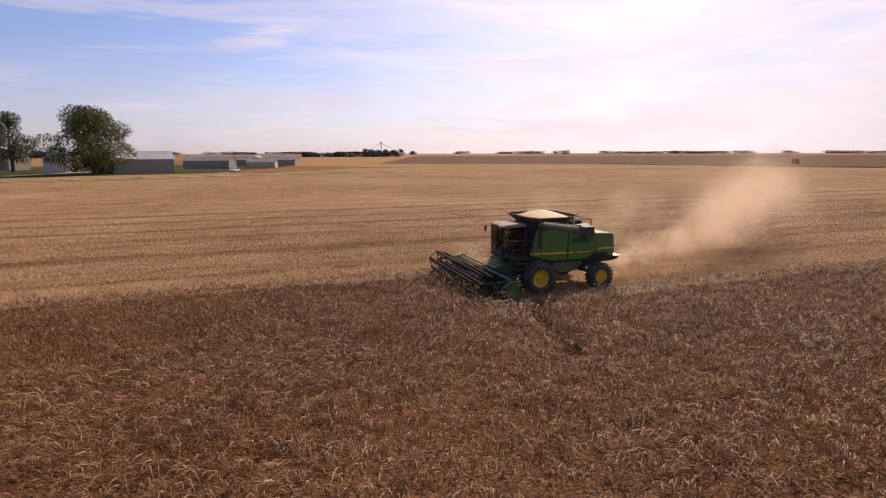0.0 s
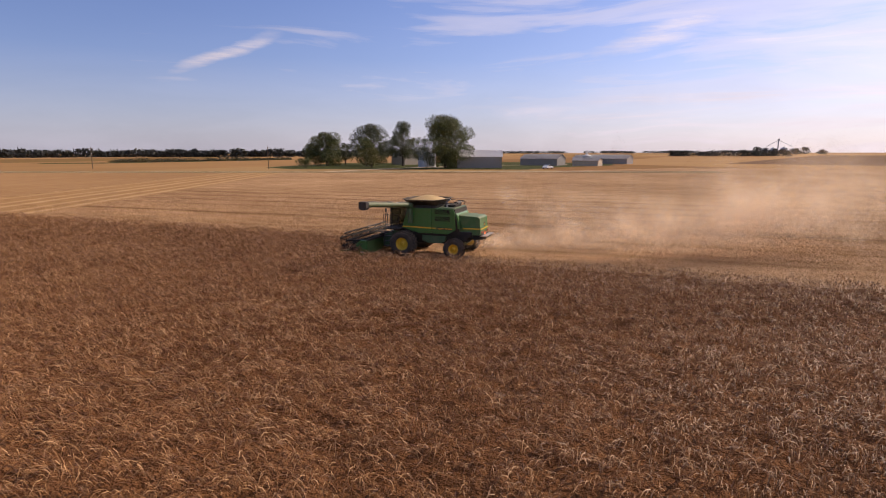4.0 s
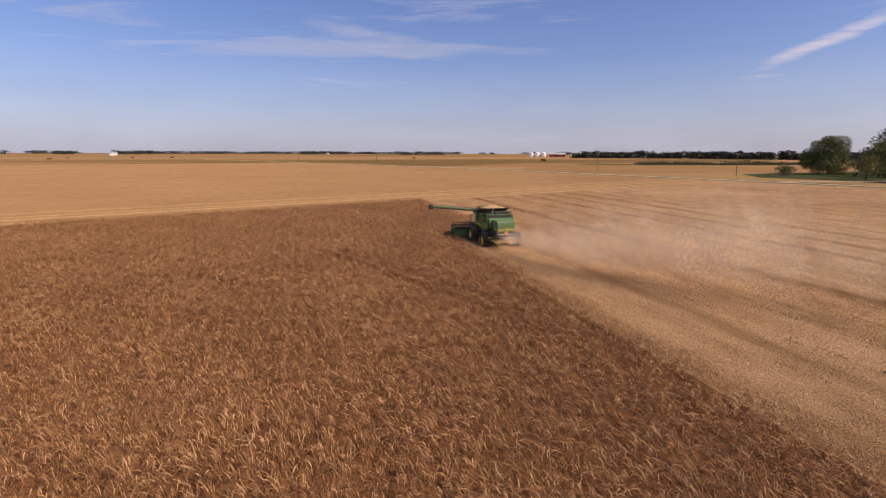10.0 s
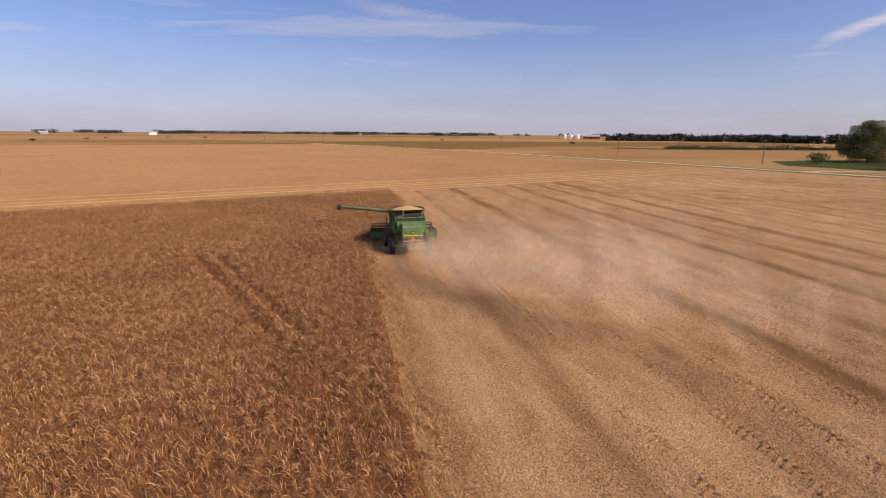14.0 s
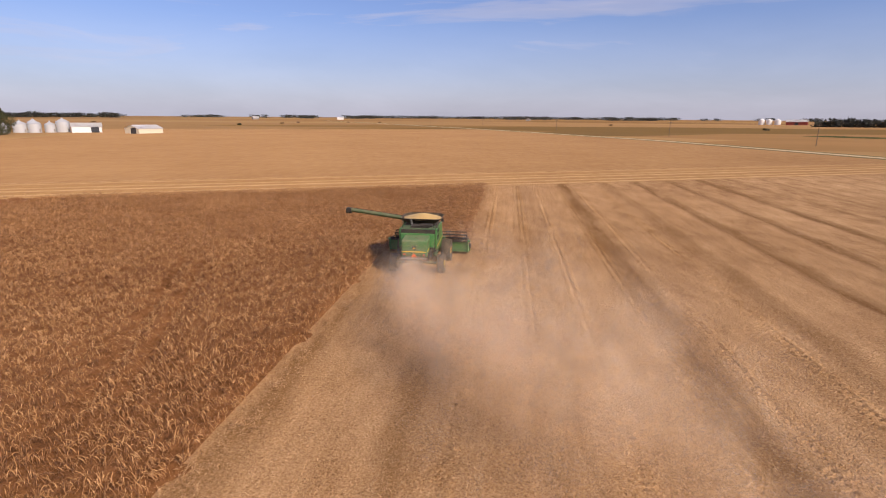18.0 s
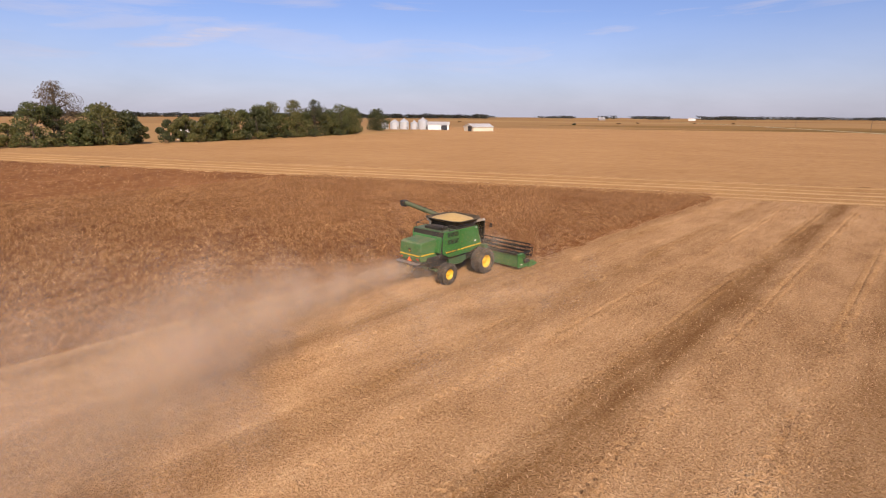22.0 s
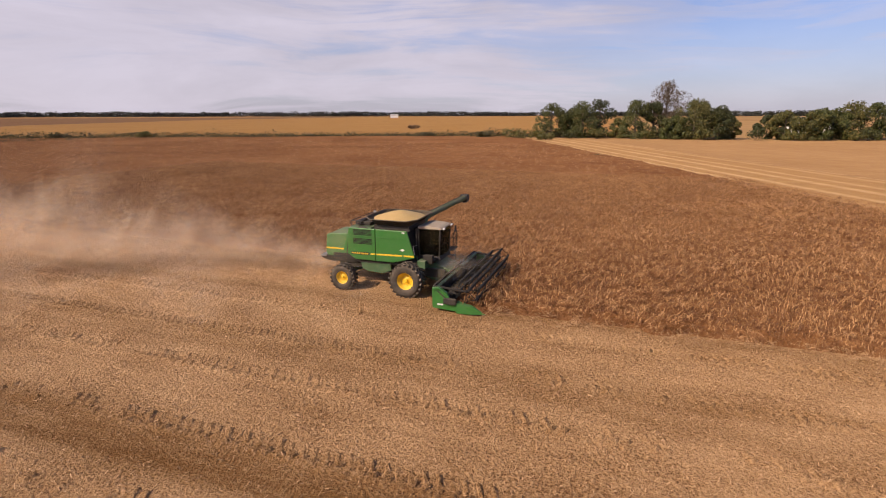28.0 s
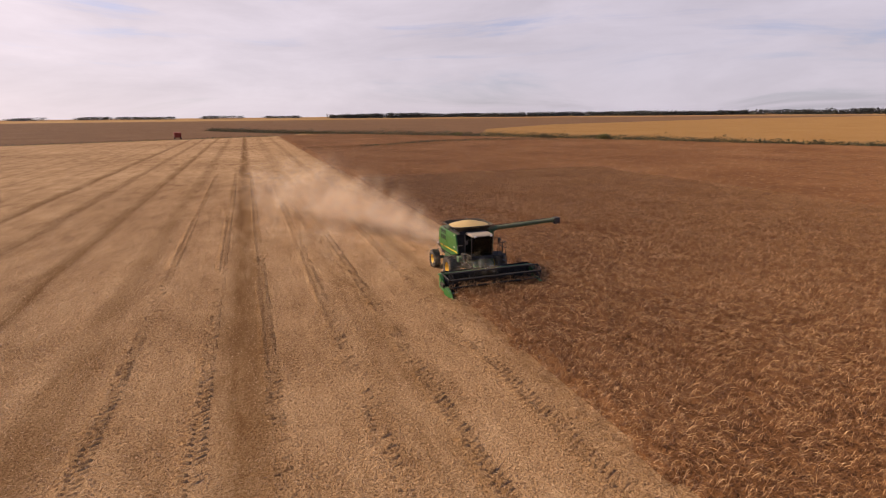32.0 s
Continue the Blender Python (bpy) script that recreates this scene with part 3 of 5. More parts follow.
def blades(px, py, pz, per, lmin, lmax, wmin, wmax, rise, steep, seed):
    """Stalks in tufts that lean together with the wind and arch over: each is a bent, pointed blade."""
    r = np.random.default_rng(seed)
    n = len(px) * per
    tall = 1 + 0.26 * fbm(px, py, 3.0, 5) + 0.20 * fbm(px, py, 0.6, 8) + r.normal(0, 0.30, len(px))
    tall = np.maximum(tall, 0.35)
    tall = tall * (1 - 0.75 * tramline(px, py))
    lean = 2.4 + fbm(px, py, 0.22, 11) * 1.3 + fbm(px, py, 1.3, 12) * 1.1 + r.normal(0, 0.4, len(px))
    tall, lean = np.repeat(tall, per), np.repeat(lean, per)
    bx, by, bz = (np.repeat(v, per) for v in (px, py, pz))
    bx, by = bx + r.normal(0, 0.09, n), by + r.normal(0, 0.10, n)
    bz = bz + rise * r.random(n) ** 0.7 * tall
    az = lean + r.normal(0, 0.62, n)
    el = np.radians(np.clip(r.normal(steep, 20, n), -15, 84))
    droop = np.radians(r.normal(34, 22, n))
    L = r.uniform(lmin, lmax, n) * np.maximum(tall, 0.3)
    wd = r.uniform(wmin, wmax, n) / 2
    turn = az + math.pi / 2 + r.normal(0, 0.5, n)
    w_ = np.stack([np.cos(turn) * wd, np.sin(turn) * wd, r.normal(0, 0.4, n) * wd], 1)
    base = np.stack([bx, by, bz], 1)
    mid = base + np.stack([np.cos(az) * np.cos(el), np.sin(az) * np.cos(el), np.sin(el)], 1) * (L * 0.55)[:, None]
    e2, a2 = el - droop, az + r.normal(0, 0.5, n)
    tip = mid + np.stack([np.cos(a2) * np.cos(e2), np.sin(a2) * np.cos(e2), np.sin(e2)], 1) * (L * 0.5)[:, None]
    V = np.stack([base, mid - w_, mid + w_, tip], 1).reshape(-1, 3)
    V[:, 2] = np.maximum(V[:, 2], 0.03)
    i = np.arange(n, dtype=np.int32)[:, None] * 4
    F = np.concatenate([i + np.array([[0, 2, 1]]), i + np.array([[1, 2, 3]])], 1).reshape(-1, 3)
    return V, F


def stalks(px, py, per, seed, wide=1.0, pods=2):
    """Bushy ripe plants: arching stems that lean together with the wind, each hung with a few pods."""
    r = np.random.default_rng(seed)
    tall = 0.70 * (1 + 0.14 * fbm(px, py, 2.6, 5) + 0.40 * fbm(px, py, 9.0, 6) + 0.10 * fbm(px, py, 0.5, 8) + 0.10 * np.cos(px * 2 * math.pi / 0.76)) + r.normal(0, 0.07, len(px))
    tall = np.clip(tall, 0.3, 1.1) * (1 - 0.75 * tramline(px, py))
    lean = 2.53 + 0.35 * fbm(px, py, 0.25, 11) + 0.55 * fbm(px, py, 1.2, 12) + r.normal(0, 0.22, len(px))
    push = np.clip(0.28 + 0.11 * fbm(px, py, 0.35, 15) + 0.17 * fbm(px, py, 1.9, 16), 0.05, 0.52)
    n = len(px) * per
    H, az, push = np.repeat(tall, per), np.repeat(lean, per) + r.normal(0, 0.7, n), np.repeat(push, per)
    H = H * r.uniform(0.80, 1.05, n)
    bx = np.repeat(px, per) + r.normal(0, 0.09, n)
    by = np.repeat(py, per) + r.normal(0, 0.09, n)
    c, s_ = np.cos(az), np.sin(az)
    arch = push * r.uniform(0.35, 1.25, n)
    sag = r.uniform(0.0, 0.30, n) * (0.5 + push)
    half = r.uniform(0.005, 0.0105, n) * wide
    turn = az + math.pi / 2 + r.normal(0, 0.55, n)
    side = np.stack([np.cos(turn) * half, np.sin(turn) * half, r.normal(0, 0.3, n) * half], 1)

    def at(out, up):
        return np.stack([bx + c * out, by + s_ * out, np.maximum(up, 0.03)], 1)

    low, mid, top, tip = at(0, H * 0.72), at(arch * 0.38, H * 0.92), at(arch * 0.80, H * 0.98), at(arch * 1.25 + 0.04, H * 0.98 - sag)
    V = [np.stack([low, mid - side, mid + side, top - side, top + side, tip], 1).reshape(-1, 3)]
    i = np.arange(n, dtype=np.int32)[:, None] * 6
    F = [np.concatenate([i + np.array([[0, 2, 1]]), i + np.array([[1, 2, 4]]), i + np.array([[1, 4, 3]]), i + np.array([[3, 4, 5]])], 1).reshape(-1, 3)]
    start = n * 6
    for k in range(pods):
        u = r.uniform(0, 1, n)[:, None]
        root = np.where(u < 0.5, mid + (top - mid) * u * 2, top + (tip - top) * (u * 2 - 1))
        a = r.uniform(0, 6.283, n)
        l = r.uniform(0.05, 0.10, n) * wide
        d = np.stack([np.cos(a) * l, np.sin(a) * l, r.uniform(-0.8, 0.5, n) * l], 1)
        e = np.stack([-np.sin(a), np.cos(a), r.normal(0, 0.5, n)], 1) * (r.uniform(0.008, 0.014, n) * wide)[:, None]
        V.append(np.stack([root - e, root + e, root + d], 1).reshape(-1, 3))
        F.append(start + np.arange(n * 3, dtype=np.int32).reshape(-1, 3))
        start += n * 3
    V, F = np.concatenate(V), np.concatenate(F)
    V[:, 2] = np.maximum(V[:, 2], 0.03)
    return V, F


def plants(name, x0, x1, y0, y1, row, step, per, wide, seed, label, hole=None, pods=2):
    r = np.random.default_rng(seed)
    X, Y = np.meshgrid(np.arange(math.ceil(x0 / row), math.floor(x1 / row) + 1) * row, np.arange(y0, y1, step))
    X, Y = X.ravel() + r.normal(0, 0.085, X.size), Y.ravel() + r.uniform(-step / 2, step / 2, X.size)
    ok = in_crop(X, Y, 0.1)
    if hole:
        ok &= ~((X > hole[0]) & (X < hole[1]) & (Y > hole[2]) & (Y < hole[3]))
    V, F = stalks(X[ok], Y[ok], per, seed + 1, wide, pods)
    return tagged(arrays(name, V, F, CROP), label, "crop", kind="stuff")


CHAFF = make_crop("straw_chaff", [(0.15, (0.180, 0.082, 0.031)), (0.42, (0.390, 0.216, 0.096)), (0.66, (0.560, 0.338, 0.160)), (0.90, (0.690, 0.460, 0.245))], 0.05)
NEAR = (-50, 4, -58, 47)
canopy("crop_understory", *NEAR, 0.38, 0.45, 0.40, 0.12, "dense brown lower stems of ripe soybeans")
plants("soybean_crop", *NEAR, 0.38, 0.20, 8, 1.0, 21, "ripe brown soybean plants standing in rows, swept by the wind", pods=0)


def fringe():
    """Pale stalks pushed over along the cut edge."""
    r = np.random.default_rng(51)
    n = 1900
    y = np.concatenate([r.uniform(-90, 2.0, n - 650), r.uniform(3.6, 45.5, 650)])
    x = np.where(y < 2.5, -3.0, 3.0) + r.normal(0, 0.34, n) + 0.35 * fbm(y, y * 0, 0.9, 14)
    V, F = blades(x, y, np.full(n, 0.03), 12, 0.12, 0.30, 0.010, 0.020, 0.20, 18, 52)
    return tagged(arrays("crop_edge_straw", V, F, CHAFF), "pale bent stalks fallen along the cut edge of the crop", "crop", kind="stuff")


canopy("crop_canopy", -190, 4, -290, 40, 1.2, 1.6, 0.52, 0.10, "far ripe soybean crop, dull brown and even", hole=(-49, 3, -57, 46), mat=CANOPY_TOP)
plants("far_soybean_crop", -120, 4, -160, 40, 0.76, 1.1, 3, 2.4, 31, "ripe brown soybeans far out in the field", hole=NEAR, pods=0)

fringe()

# ---- chaff and tracks on the stubble ----


def flakes(name, x0, x1, y0, y1, count, lmin, lmax, wmin, wmax, mat, seed, label, stubs=False):
    r = np.random.default_rng(seed)
    x, y = r.uniform(x0, x1, count), r.uniform(y0, y1, count)
    fade = np.clip((y - y0) / 45, 0, 1) * np.clip((y1 - y) / 14, 0, 1) * np.clip((x1 - x) / 12, 0, 1)
    ok = ~in_crop(x, y, -0.15) & (y < headland(x) + 25) & (r.random(count) < fade)
    for band, half in ((14.7, 1.0), (21.9, 0.8), (27.4, 0.9), (2.4, 0.6), (7.8, 0.6)):
        ok &= (np.abs(x - band) > half * r.uniform(0.3, 1.4, count)) | (r.random(count) < 0.25)
    x, y = x[ok], y[ok]
    n = len(x)
    az = r.uniform(0, 6.283, n)
    l, wd = r.uniform(lmin, lmax, n) / 2, r.uniform(wmin, wmax, n) / 2
    if stubs:
        x = np.round(x / 0.76) * 0.76 + r.normal(0, 0.13, n)
        V = np.stack([np.stack([x - wd, y, np.full(n, 0.02)], 1), np.stack([x + wd, y, np.full(n, 0.02)], 1), np.stack([x + r.normal(0, 0.04, n), y + r.normal(0, 0.05, n), 0.02 + l * 2], 1)], 1).reshape(-1, 3)
        F = np.arange(n * 3, dtype=np.int32).reshape(-1, 3)
        return tagged(arrays(name, V, F, mat), label, "stubble", kind="stuff")
    z = r.uniform(0.03, 0.10, n)
    tilt = r.normal(0, 0.6, n)
    c, s = np.cos(az), np.sin(az)
    dz = l * np.sin(tilt)
    lw = r.normal(0, 0.4, n) * wd
    V = np.stack([np.stack([x - c * l + s * wd, y - s * l - c * wd, z - dz + lw], 1), np.stack([x + c * l + s * wd * 0.4, y + s * l - c * wd * 0.4, z + dz + lw], 1), np.stack([x + c * l - s * wd, y + s * l + c * wd, z + dz - lw], 1), np.stack([x - c * l - s * wd * 0.5, y - s * l + c * wd * 0.5, z - dz - lw], 1)], 1).reshape(-1, 3)
    V[:, 2] = np.maximum(V[:, 2], 0.024)
    F = np.arange(n * 4, dtype=np.int32).reshape(-1, 4)
    return tagged(arrays(name, V, F, mat), label, "chaff", kind="stuff")


flakes("chaff", -4, 40, -80, 58, 300000, 0.035, 0.11, 0.012, 0.034, CHAFF, 41, "pale straw and chaff spread over the stubble")
flakes("stubble_stems", -4, 40, -80, 58, 76000, 0.06, 0.14, 0.012, 0.03, CHAFF, 43, "short cut soybean stems left in rows", stubs=True)


def tread_marks():
    r = np.random.default_rng(5)
    V, F = [], []
    for track in (4.35, 7.65, 10.35, 13.65, 16.3, 19.7):
        for y in np.arange(-80, 44, 0.33):
            for sgn in (-1, 1):
                if r.random() < 0.32 + 0.30 * math.sin(y * 0.21 + track * 1.7):
                    continue
                cx, cy = track + sgn * 0.2 + r.normal(0, 0.02), y + r.normal(0, 0.02) + (0.16 if sgn > 0 else 0)
                d = Vector((sgn * 0.92, -0.40, 0)) * 0.21
                nn = Vector((0.40 * sgn, 0.92, 0)) * r.uniform(0.045, 0.07)
                hh = r.uniform(0.06, 0.115)
                b = len(V)
                for e in (-1, 1):
                    for q in (-1.3, 1.3):
                        V.append((cx + d.x * e + nn.x * q, cy + d.y * e + nn.y * q, 0.015))
                for e in (-0.9, 0.9):
                    V.append((cx + d.x * e, cy + d.y * e, hh))
                F += [(b, b + 4, b + 5, b + 2), (b + 1, b + 3, b + 5, b + 4), (b, b + 1, b + 4, b + 4), (b + 2, b + 5, b + 3, b + 3)]
    tri = [f[:3] for f in F] + [(f[0], f[2], f[3]) for f in F if f[2] != f[3]]
    return tagged(arrays("tyre_tread_marks", V, tri, STUBBLE), "chevron ridges pressed into the stubble by wide tyres", "tracks", kind="stuff")


tread_marks()

# ---- the combine: it faces +y, its front axle over the origin ----
combine = tagged(new("combine_harvester"), "dusty green combine harvester with yellow wheels, cutting the standing crop", "combine")


def wheel(x, y, r, width, rim_r, lugs, outer):
    """A lugged tyre with its dished rim; outer: +1 or -1, the side that is seen."""
    bm = bmesh.new()
    hw = width / 2
    side = [(rim_r, -hw * 0.80), (rim_r + 0.06, -hw * 0.95), (r - 0.16, -hw), (r - 0.06, -hw * 0.86), (r - 0.045, 0), (r - 0.06, hw * 0.86), (r - 0.16, hw), (rim_r + 0.06, hw * 0.95), (rim_r, hw * 0.80)]
    ring(bm, side, (0, 0, 0), 40)
    for i in range(lugs):
        for s in (-1, 1):
            a = 2 * math.pi * (i + (0.5 if s > 0 else 0)) / lugs
            m = Matrix.Rotation(a, 4, "X") @ Matrix.Translation((s * hw * 0.52, 0, r - 0.03)) @ Matrix.Rotation(s * radians(38), 4, "Z")
            bmesh.ops.create_cube(bm, size=1, matrix=m @ Matrix.Diagonal((hw * 1.08, 0.075, 0.085, 1)))
    tyre = part("tyre", bm, RUBBER, combine, "wide lugged rubber tyre")
    tyre.location = (x, y, r)
    bm = bmesh.new()
    o = outer
    prof = [(0.0, o * hw * 0.30), (rim_r * 0.30, o * hw * 0.30), (rim_r * 0.36, o * hw * 0.22), (rim_r * 0.78, o * hw * 0.16), (rim_r * 0.86, o * hw * 0.6), (rim_r * 1.0, o * hw * 0.80), (rim_r + 0.035, o * hw * 0.86), (rim_r + 0.035, o * hw * 0.6), (rim_r * 0.95, -o * hw * 0.75), (0.0, -o * hw * 0.6)]
    ring(bm, prof, (0, 0, 0), 32)
    for i in range(8):
        a = 2 * math.pi * i / 8
        rod(bm, (o * hw * 0.20, rim_r * 0.55 * math.cos(a), rim_r * 0.55 * math.sin(a)), (o * (hw * 0.20 + 0.05), rim_r * 0.55 * math.cos(a), rim_r * 0.55 * math.sin(a)), 0.03, n=6)
    part("rim", bm, YELLOW, tyre, "yellow dished steel rim")
    bm = bmesh.new()
    rod(bm, (o * hw * 0.25, 0, 0), (o * (hw * 0.30 + 0.09), 0, 0), rim_r * 0.22, rim_r * 0.17, n=16)
    part("hub", bm, YELLOW, tyre)


for s in (-1, 1):
    wheel(s * 1.66, -0.27, 0.80, 0.72, 0.40, 22, s)
    wheel(s * 1.66, -3.60, 0.635, 0.50, 0.31, 20, s)

# chassis and axles
part("chassis", box(boxed(-0.95, 0.95, -4.2, 0.1, 0.95, 1.5, bevel=0.03), -0.55, 0.55, -3.0, -0.5, 0.72, 0.96, bevel=0.03), DARK, combine)
part("front_axle", box(rodded((-1.5, -0.27, 0.86), (1.5, -0.27, 0.86), 0.17), -1.25, -0.95, -0.6, 0.1, 0.7, 1.4, bevel=0.03), GREEN_DULL, combine)
part("rear_axle", box(rodded((-1.5, -3.62, 0.68), (1.5, -3.62, 0.68), 0.11), -0.3, 0.3, -3.8, -3.4, 0.6, 1.0, bevel=0.03), GREEN_DULL, combine)
part("threshing_body", slabbed([(-0.15, 1.35), (-0.45, 3.22), (-3.5, 3.22), (-3.7, 1.5), (-2.9, 1.30)], -1.19, 1.19), DARK, combine)
for s in (-1, 1):
    prof = [(-0.02, 1.82), (-0.42, 3.27), (-2.02, 3.27), (-2.02, 1.47), (-1.1, 1.47)]
    a, b = sorted((s * 1.20, s * 1.31))
    panel = part("side_panel", slabbed(prof, a, b, bevel=0.025), GREEN, combine, "glossy green side panel, slanted at the front")
    prof2 = [(-2.05, 1.47), (-2.05, 3.27), (-3.42, 3.27), (-3.52, 2.85), (-3.55, 1.78), (-3.1, 1.47)]
    rear_panel = part("side_panel", slabbed(prof2, a, b, bevel=0.025), GREEN, combine, "green engine side panel with two louvred vents")
    # a raised fold along the panel
    part("panel_seam", boxed(min(s * 1.312, s * 1.33), max(s * 1.312, s * 1.33), -3.4, -0.36, 2.80, 2.83), GREEN, combine)
    for z0 in (2.36, 2.86):
        vent = part("vent", boxed(min(s * 1.305, s * 1.318), max(s * 1.305, s * 1.318), -3.22, -2.2, z0, z0 + 0.36), GREEN, rear_panel)
        for k in range(5):
            part("slat", slabbed([(-3.2, z0 + 0.03 + k * 0.066), (-2.22, z0 + 0.03 + k * 0.066), (-2.22, z0 + 0.070 + k * 0.066), (-3.2, z0 + 0.070 + k * 0.066)], min(s * 1.319, s * 1.33), max(s * 1.319, s * 1.33)), MATT_BLACK, rear_panel)
    x0, x1 = sorted((s * 1.312, s * 1.318))
    part("stripe", slabbed([(-0.05, 1.86), (-0.075, 1.945), (-0.58, 1.94), (-0.58, 1.85)], x0, x1), YELLOW, panel)
    part("stripe", slabbed([(-0.66, 1.85), (-0.66, 1.935), (-2.0, 1.90), (-2.0, 1.815)], x0, x1), YELLOW, panel)
    part("stripe", slabbed([(-2.08, 1.815), (-2.08, 1.895), (-2.3, 1.89), (-2.3, 1.81)], x0, x1), YELLOW, rear_panel)
    part("name_plate", slabbed([(-2.36, 1.77), (-2.36, 1.93), (-3.34, 1.90), (-3.34, 1.75)], x0, x1), BLACK, rear_panel)
    for k in range(9):
        y = -2.44 - k * 0.096 - (0.05 if k > 3 else 0)
        part("letter_bar", slabbed([(y, 1.80), (y, 1.885), (y - 0.06, 1.883), (y - 0.06, 1.798)], min(s * 1.3185, s * 1.321), max(s * 1.3185, s * 1.321)), YELLOW, rear_panel)
    part("diamond_mark", slabbed([(-0.52, 2.22), (-0.64, 2.30), (-0.76, 2.22), (-0.64, 2.14)], x0, x1), WHITE, panel, "small white diamond decal")
    part("marker_lamp", boxed(min(s * 1.30, s * 1.34), max(s * 1.30, s * 1.34), -0.64, -0.52, 3.14, 3.21, bevel=0.01), WHITE, panel)
    # lower covers between the wheels
    part("lower_shield", slabbed([(-1.35, 1.45), (-2.95, 1.45), (-2.85, 0.98), (-2.55, 0.86), (-1.75, 0.82), (-1.3, 1.0)], min(s * 0.96, s * 1.16), max(s * 0.96, s * 1.16), bevel=0.03), GREEN_DULL, combine)
    part("shaker_wing", slabbed([(-3.0, 1.62), (-4.5, 1.62), (-4.5, 1.3), (-3.9, 1.15), (-3.1, 1.2)], min(s * 0.80, s * 1.02), max(s * 0.80, s * 1.02), bevel=0.02), DARK, combine)

# rear hood
hood = part("rear_hood", slabbed([(-3.45, 1.42), (-3.45, 2.86), (-3.72, 2.78), (-4.80, 2.72), (-4.95, 2.62), (-5.02, 1.62), (-4.92, 1.40)], -0.86, 0.86, bevel=0.04), GREEN_DUSTY, combine, "green rear hood with a dusty top")
part("hood_shoulder", slabbed([(-3.45, 1.75), (-3.45, 3.0), (-3.62, 2.86), (-3.85, 1.9)], -1.18, 1.18, bevel=0.03), GREEN, combine)
part("stripe", boxed(-0.80, 0.80, -5.045, -5.02, 1.80, 1.875), YELLOW, hood, "yellow reflective stripe across the hood")
for s in (-1, 1):
    part("stripe", boxed(min(s * 0.862, s * 0.868), max(s * 0.862, s * 0.868), -4.97, -3.9, 1.82, 1.90), YELLOW, hood)
    part("tail_lamp", boxed(s * 0.66 - 0.07, s * 0.66 + 0.07, -5.075, -5.03, 1.56, 1.68, bevel=0.012), RED, hood, "red tail lamp")
part("emblem", boxed(-0.14, 0.12, -5.03, -5.018, 2.02, 2.28, bevel=0.004), BLACK, hood, "black square badge")
part("emblem_mark", slabbed([(-5.038, 2.08), (-5.034, 2.08), (-5.034, 2.16), (-5.038, 2.16)], -0.08, 0.07), YELLOW, hood)
bm = bmesh.new()
vs = [bm.verts.new(p) for p in ((-0.22, -5.06, 1.40), (0.20, -5.06, 1.40), (-0.01, -5.06, 1.74), (-0.22, -5.045, 1.40), (0.20, -5.045, 1.40), (-0.01, -5.045, 1.74))]
for f in ((0, 1, 2), (5, 4, 3), (0, 3, 4, 1), (1, 4, 5, 2), (2, 5, 3, 0)):
    bm.faces.new([vs[i] for i in f])
part("warning_triangle", bm, ORANGE, hood, "orange slow-vehicle triangle")
part("straw_chopper", slabbed([(-4.2, 1.42), (-5.0, 1.42), (-5.35, 1.28), (-5.32, 1.22), (-4.9, 1.12), (-4.3, 1.12)], -0.80, 0.80, bevel=0.02), DARK, combine)
part("tail_board", boxed(-0.88, 0.88, -5.40, -5.02, 1.34, 1.38, bevel=0.008), STEEL, combine, "pale steel deflector board")

# engine deck behind the tank
part("engine_deck", boxed(-1.16, 1.16, -3.45, -2.3, 3.22, 3.30, bevel=0.02), GREEN_DULL, combine)
part("engine_cover", boxed(-0.5, 0.75, -3.3, -2.55, 3.29, 3.48, bevel=0.05), DARK, combine)
part("air_cleaner", box(rodded((0.2, -3.1, 3.5), (0.95, -3.1, 3.5), 0.14, n=18), 0.4, 0.6, -3.2, -3.0, 3.28, 3.45), BLACK, combine)
part("exhaust_pipe", rod(rodded((-0.55, -2.75, 3.28), (-0.55, -2.75, 3.72), 0.07, n=12), (-0.55, -2.75, 3.70), (-0.55, -2.98, 3.88), 0.06, n=12), STEEL, combine)
part("rotary_screen", ring(bmesh.new(), [(0.0, 0.0), (0.40, 0.0), (0.42, 0.03), (0.42, 0.10), (0.0, 0.12)], (1.18, -2.72, 2.95), 24), BLACK, combine)
bm = bmesh.new()
for a, b in (((1.1, -3.4, 3.3), (1.1, -3.4, 3.62)), ((-1.1, -3.4, 3.3), (-1.1, -3.4, 3.62)), ((1.1, -3.4, 3.62), (-1.1, -3.4, 3.62)), ((1.1, -3.4, 3.62), (1.28, -2.4, 3.68)), ((-1.1, -3.4, 3.62), (-1.28, -2.4, 3.68)), ((1.2, -2.9, 3.3), (1.2, -2.9, 3.65))):
    rod(bm, a, b, 0.022, n=8)
part("deck_rail", bm, BLACK, combine)

# grain tank with its flared sides
TX, TY0, TY1 = 0.98, -2.15, -0.42
tank = part("grain_tank", slabbed([(-0.40, 3.2), (-0.40, 3.46), (-2.2, 3.46), (-2.2, 3.2)], -1.05, 1.05), BLACK, combine, "black tank base above the body")


def flare(pts):
    """A thin folded sheet with a rim bead."""
    bm = bmesh.new()
    vs = [bm.verts.new(p) for p in pts]
    f = bm.faces.new(vs)
    bmesh.ops.solidify(bm, geom=[f], thickness=0.03)
    n = len(pts)
    for i in range(2, n - 1) if n > 4 else ((2,) if n == 4 else (1,)):
        rod(bm, pts[i], pts[(i + 1) % n], 0.028, n=8)
    return bm


R0, R1, XO = -2.62, 0.02, 1.46
corner = 0.42
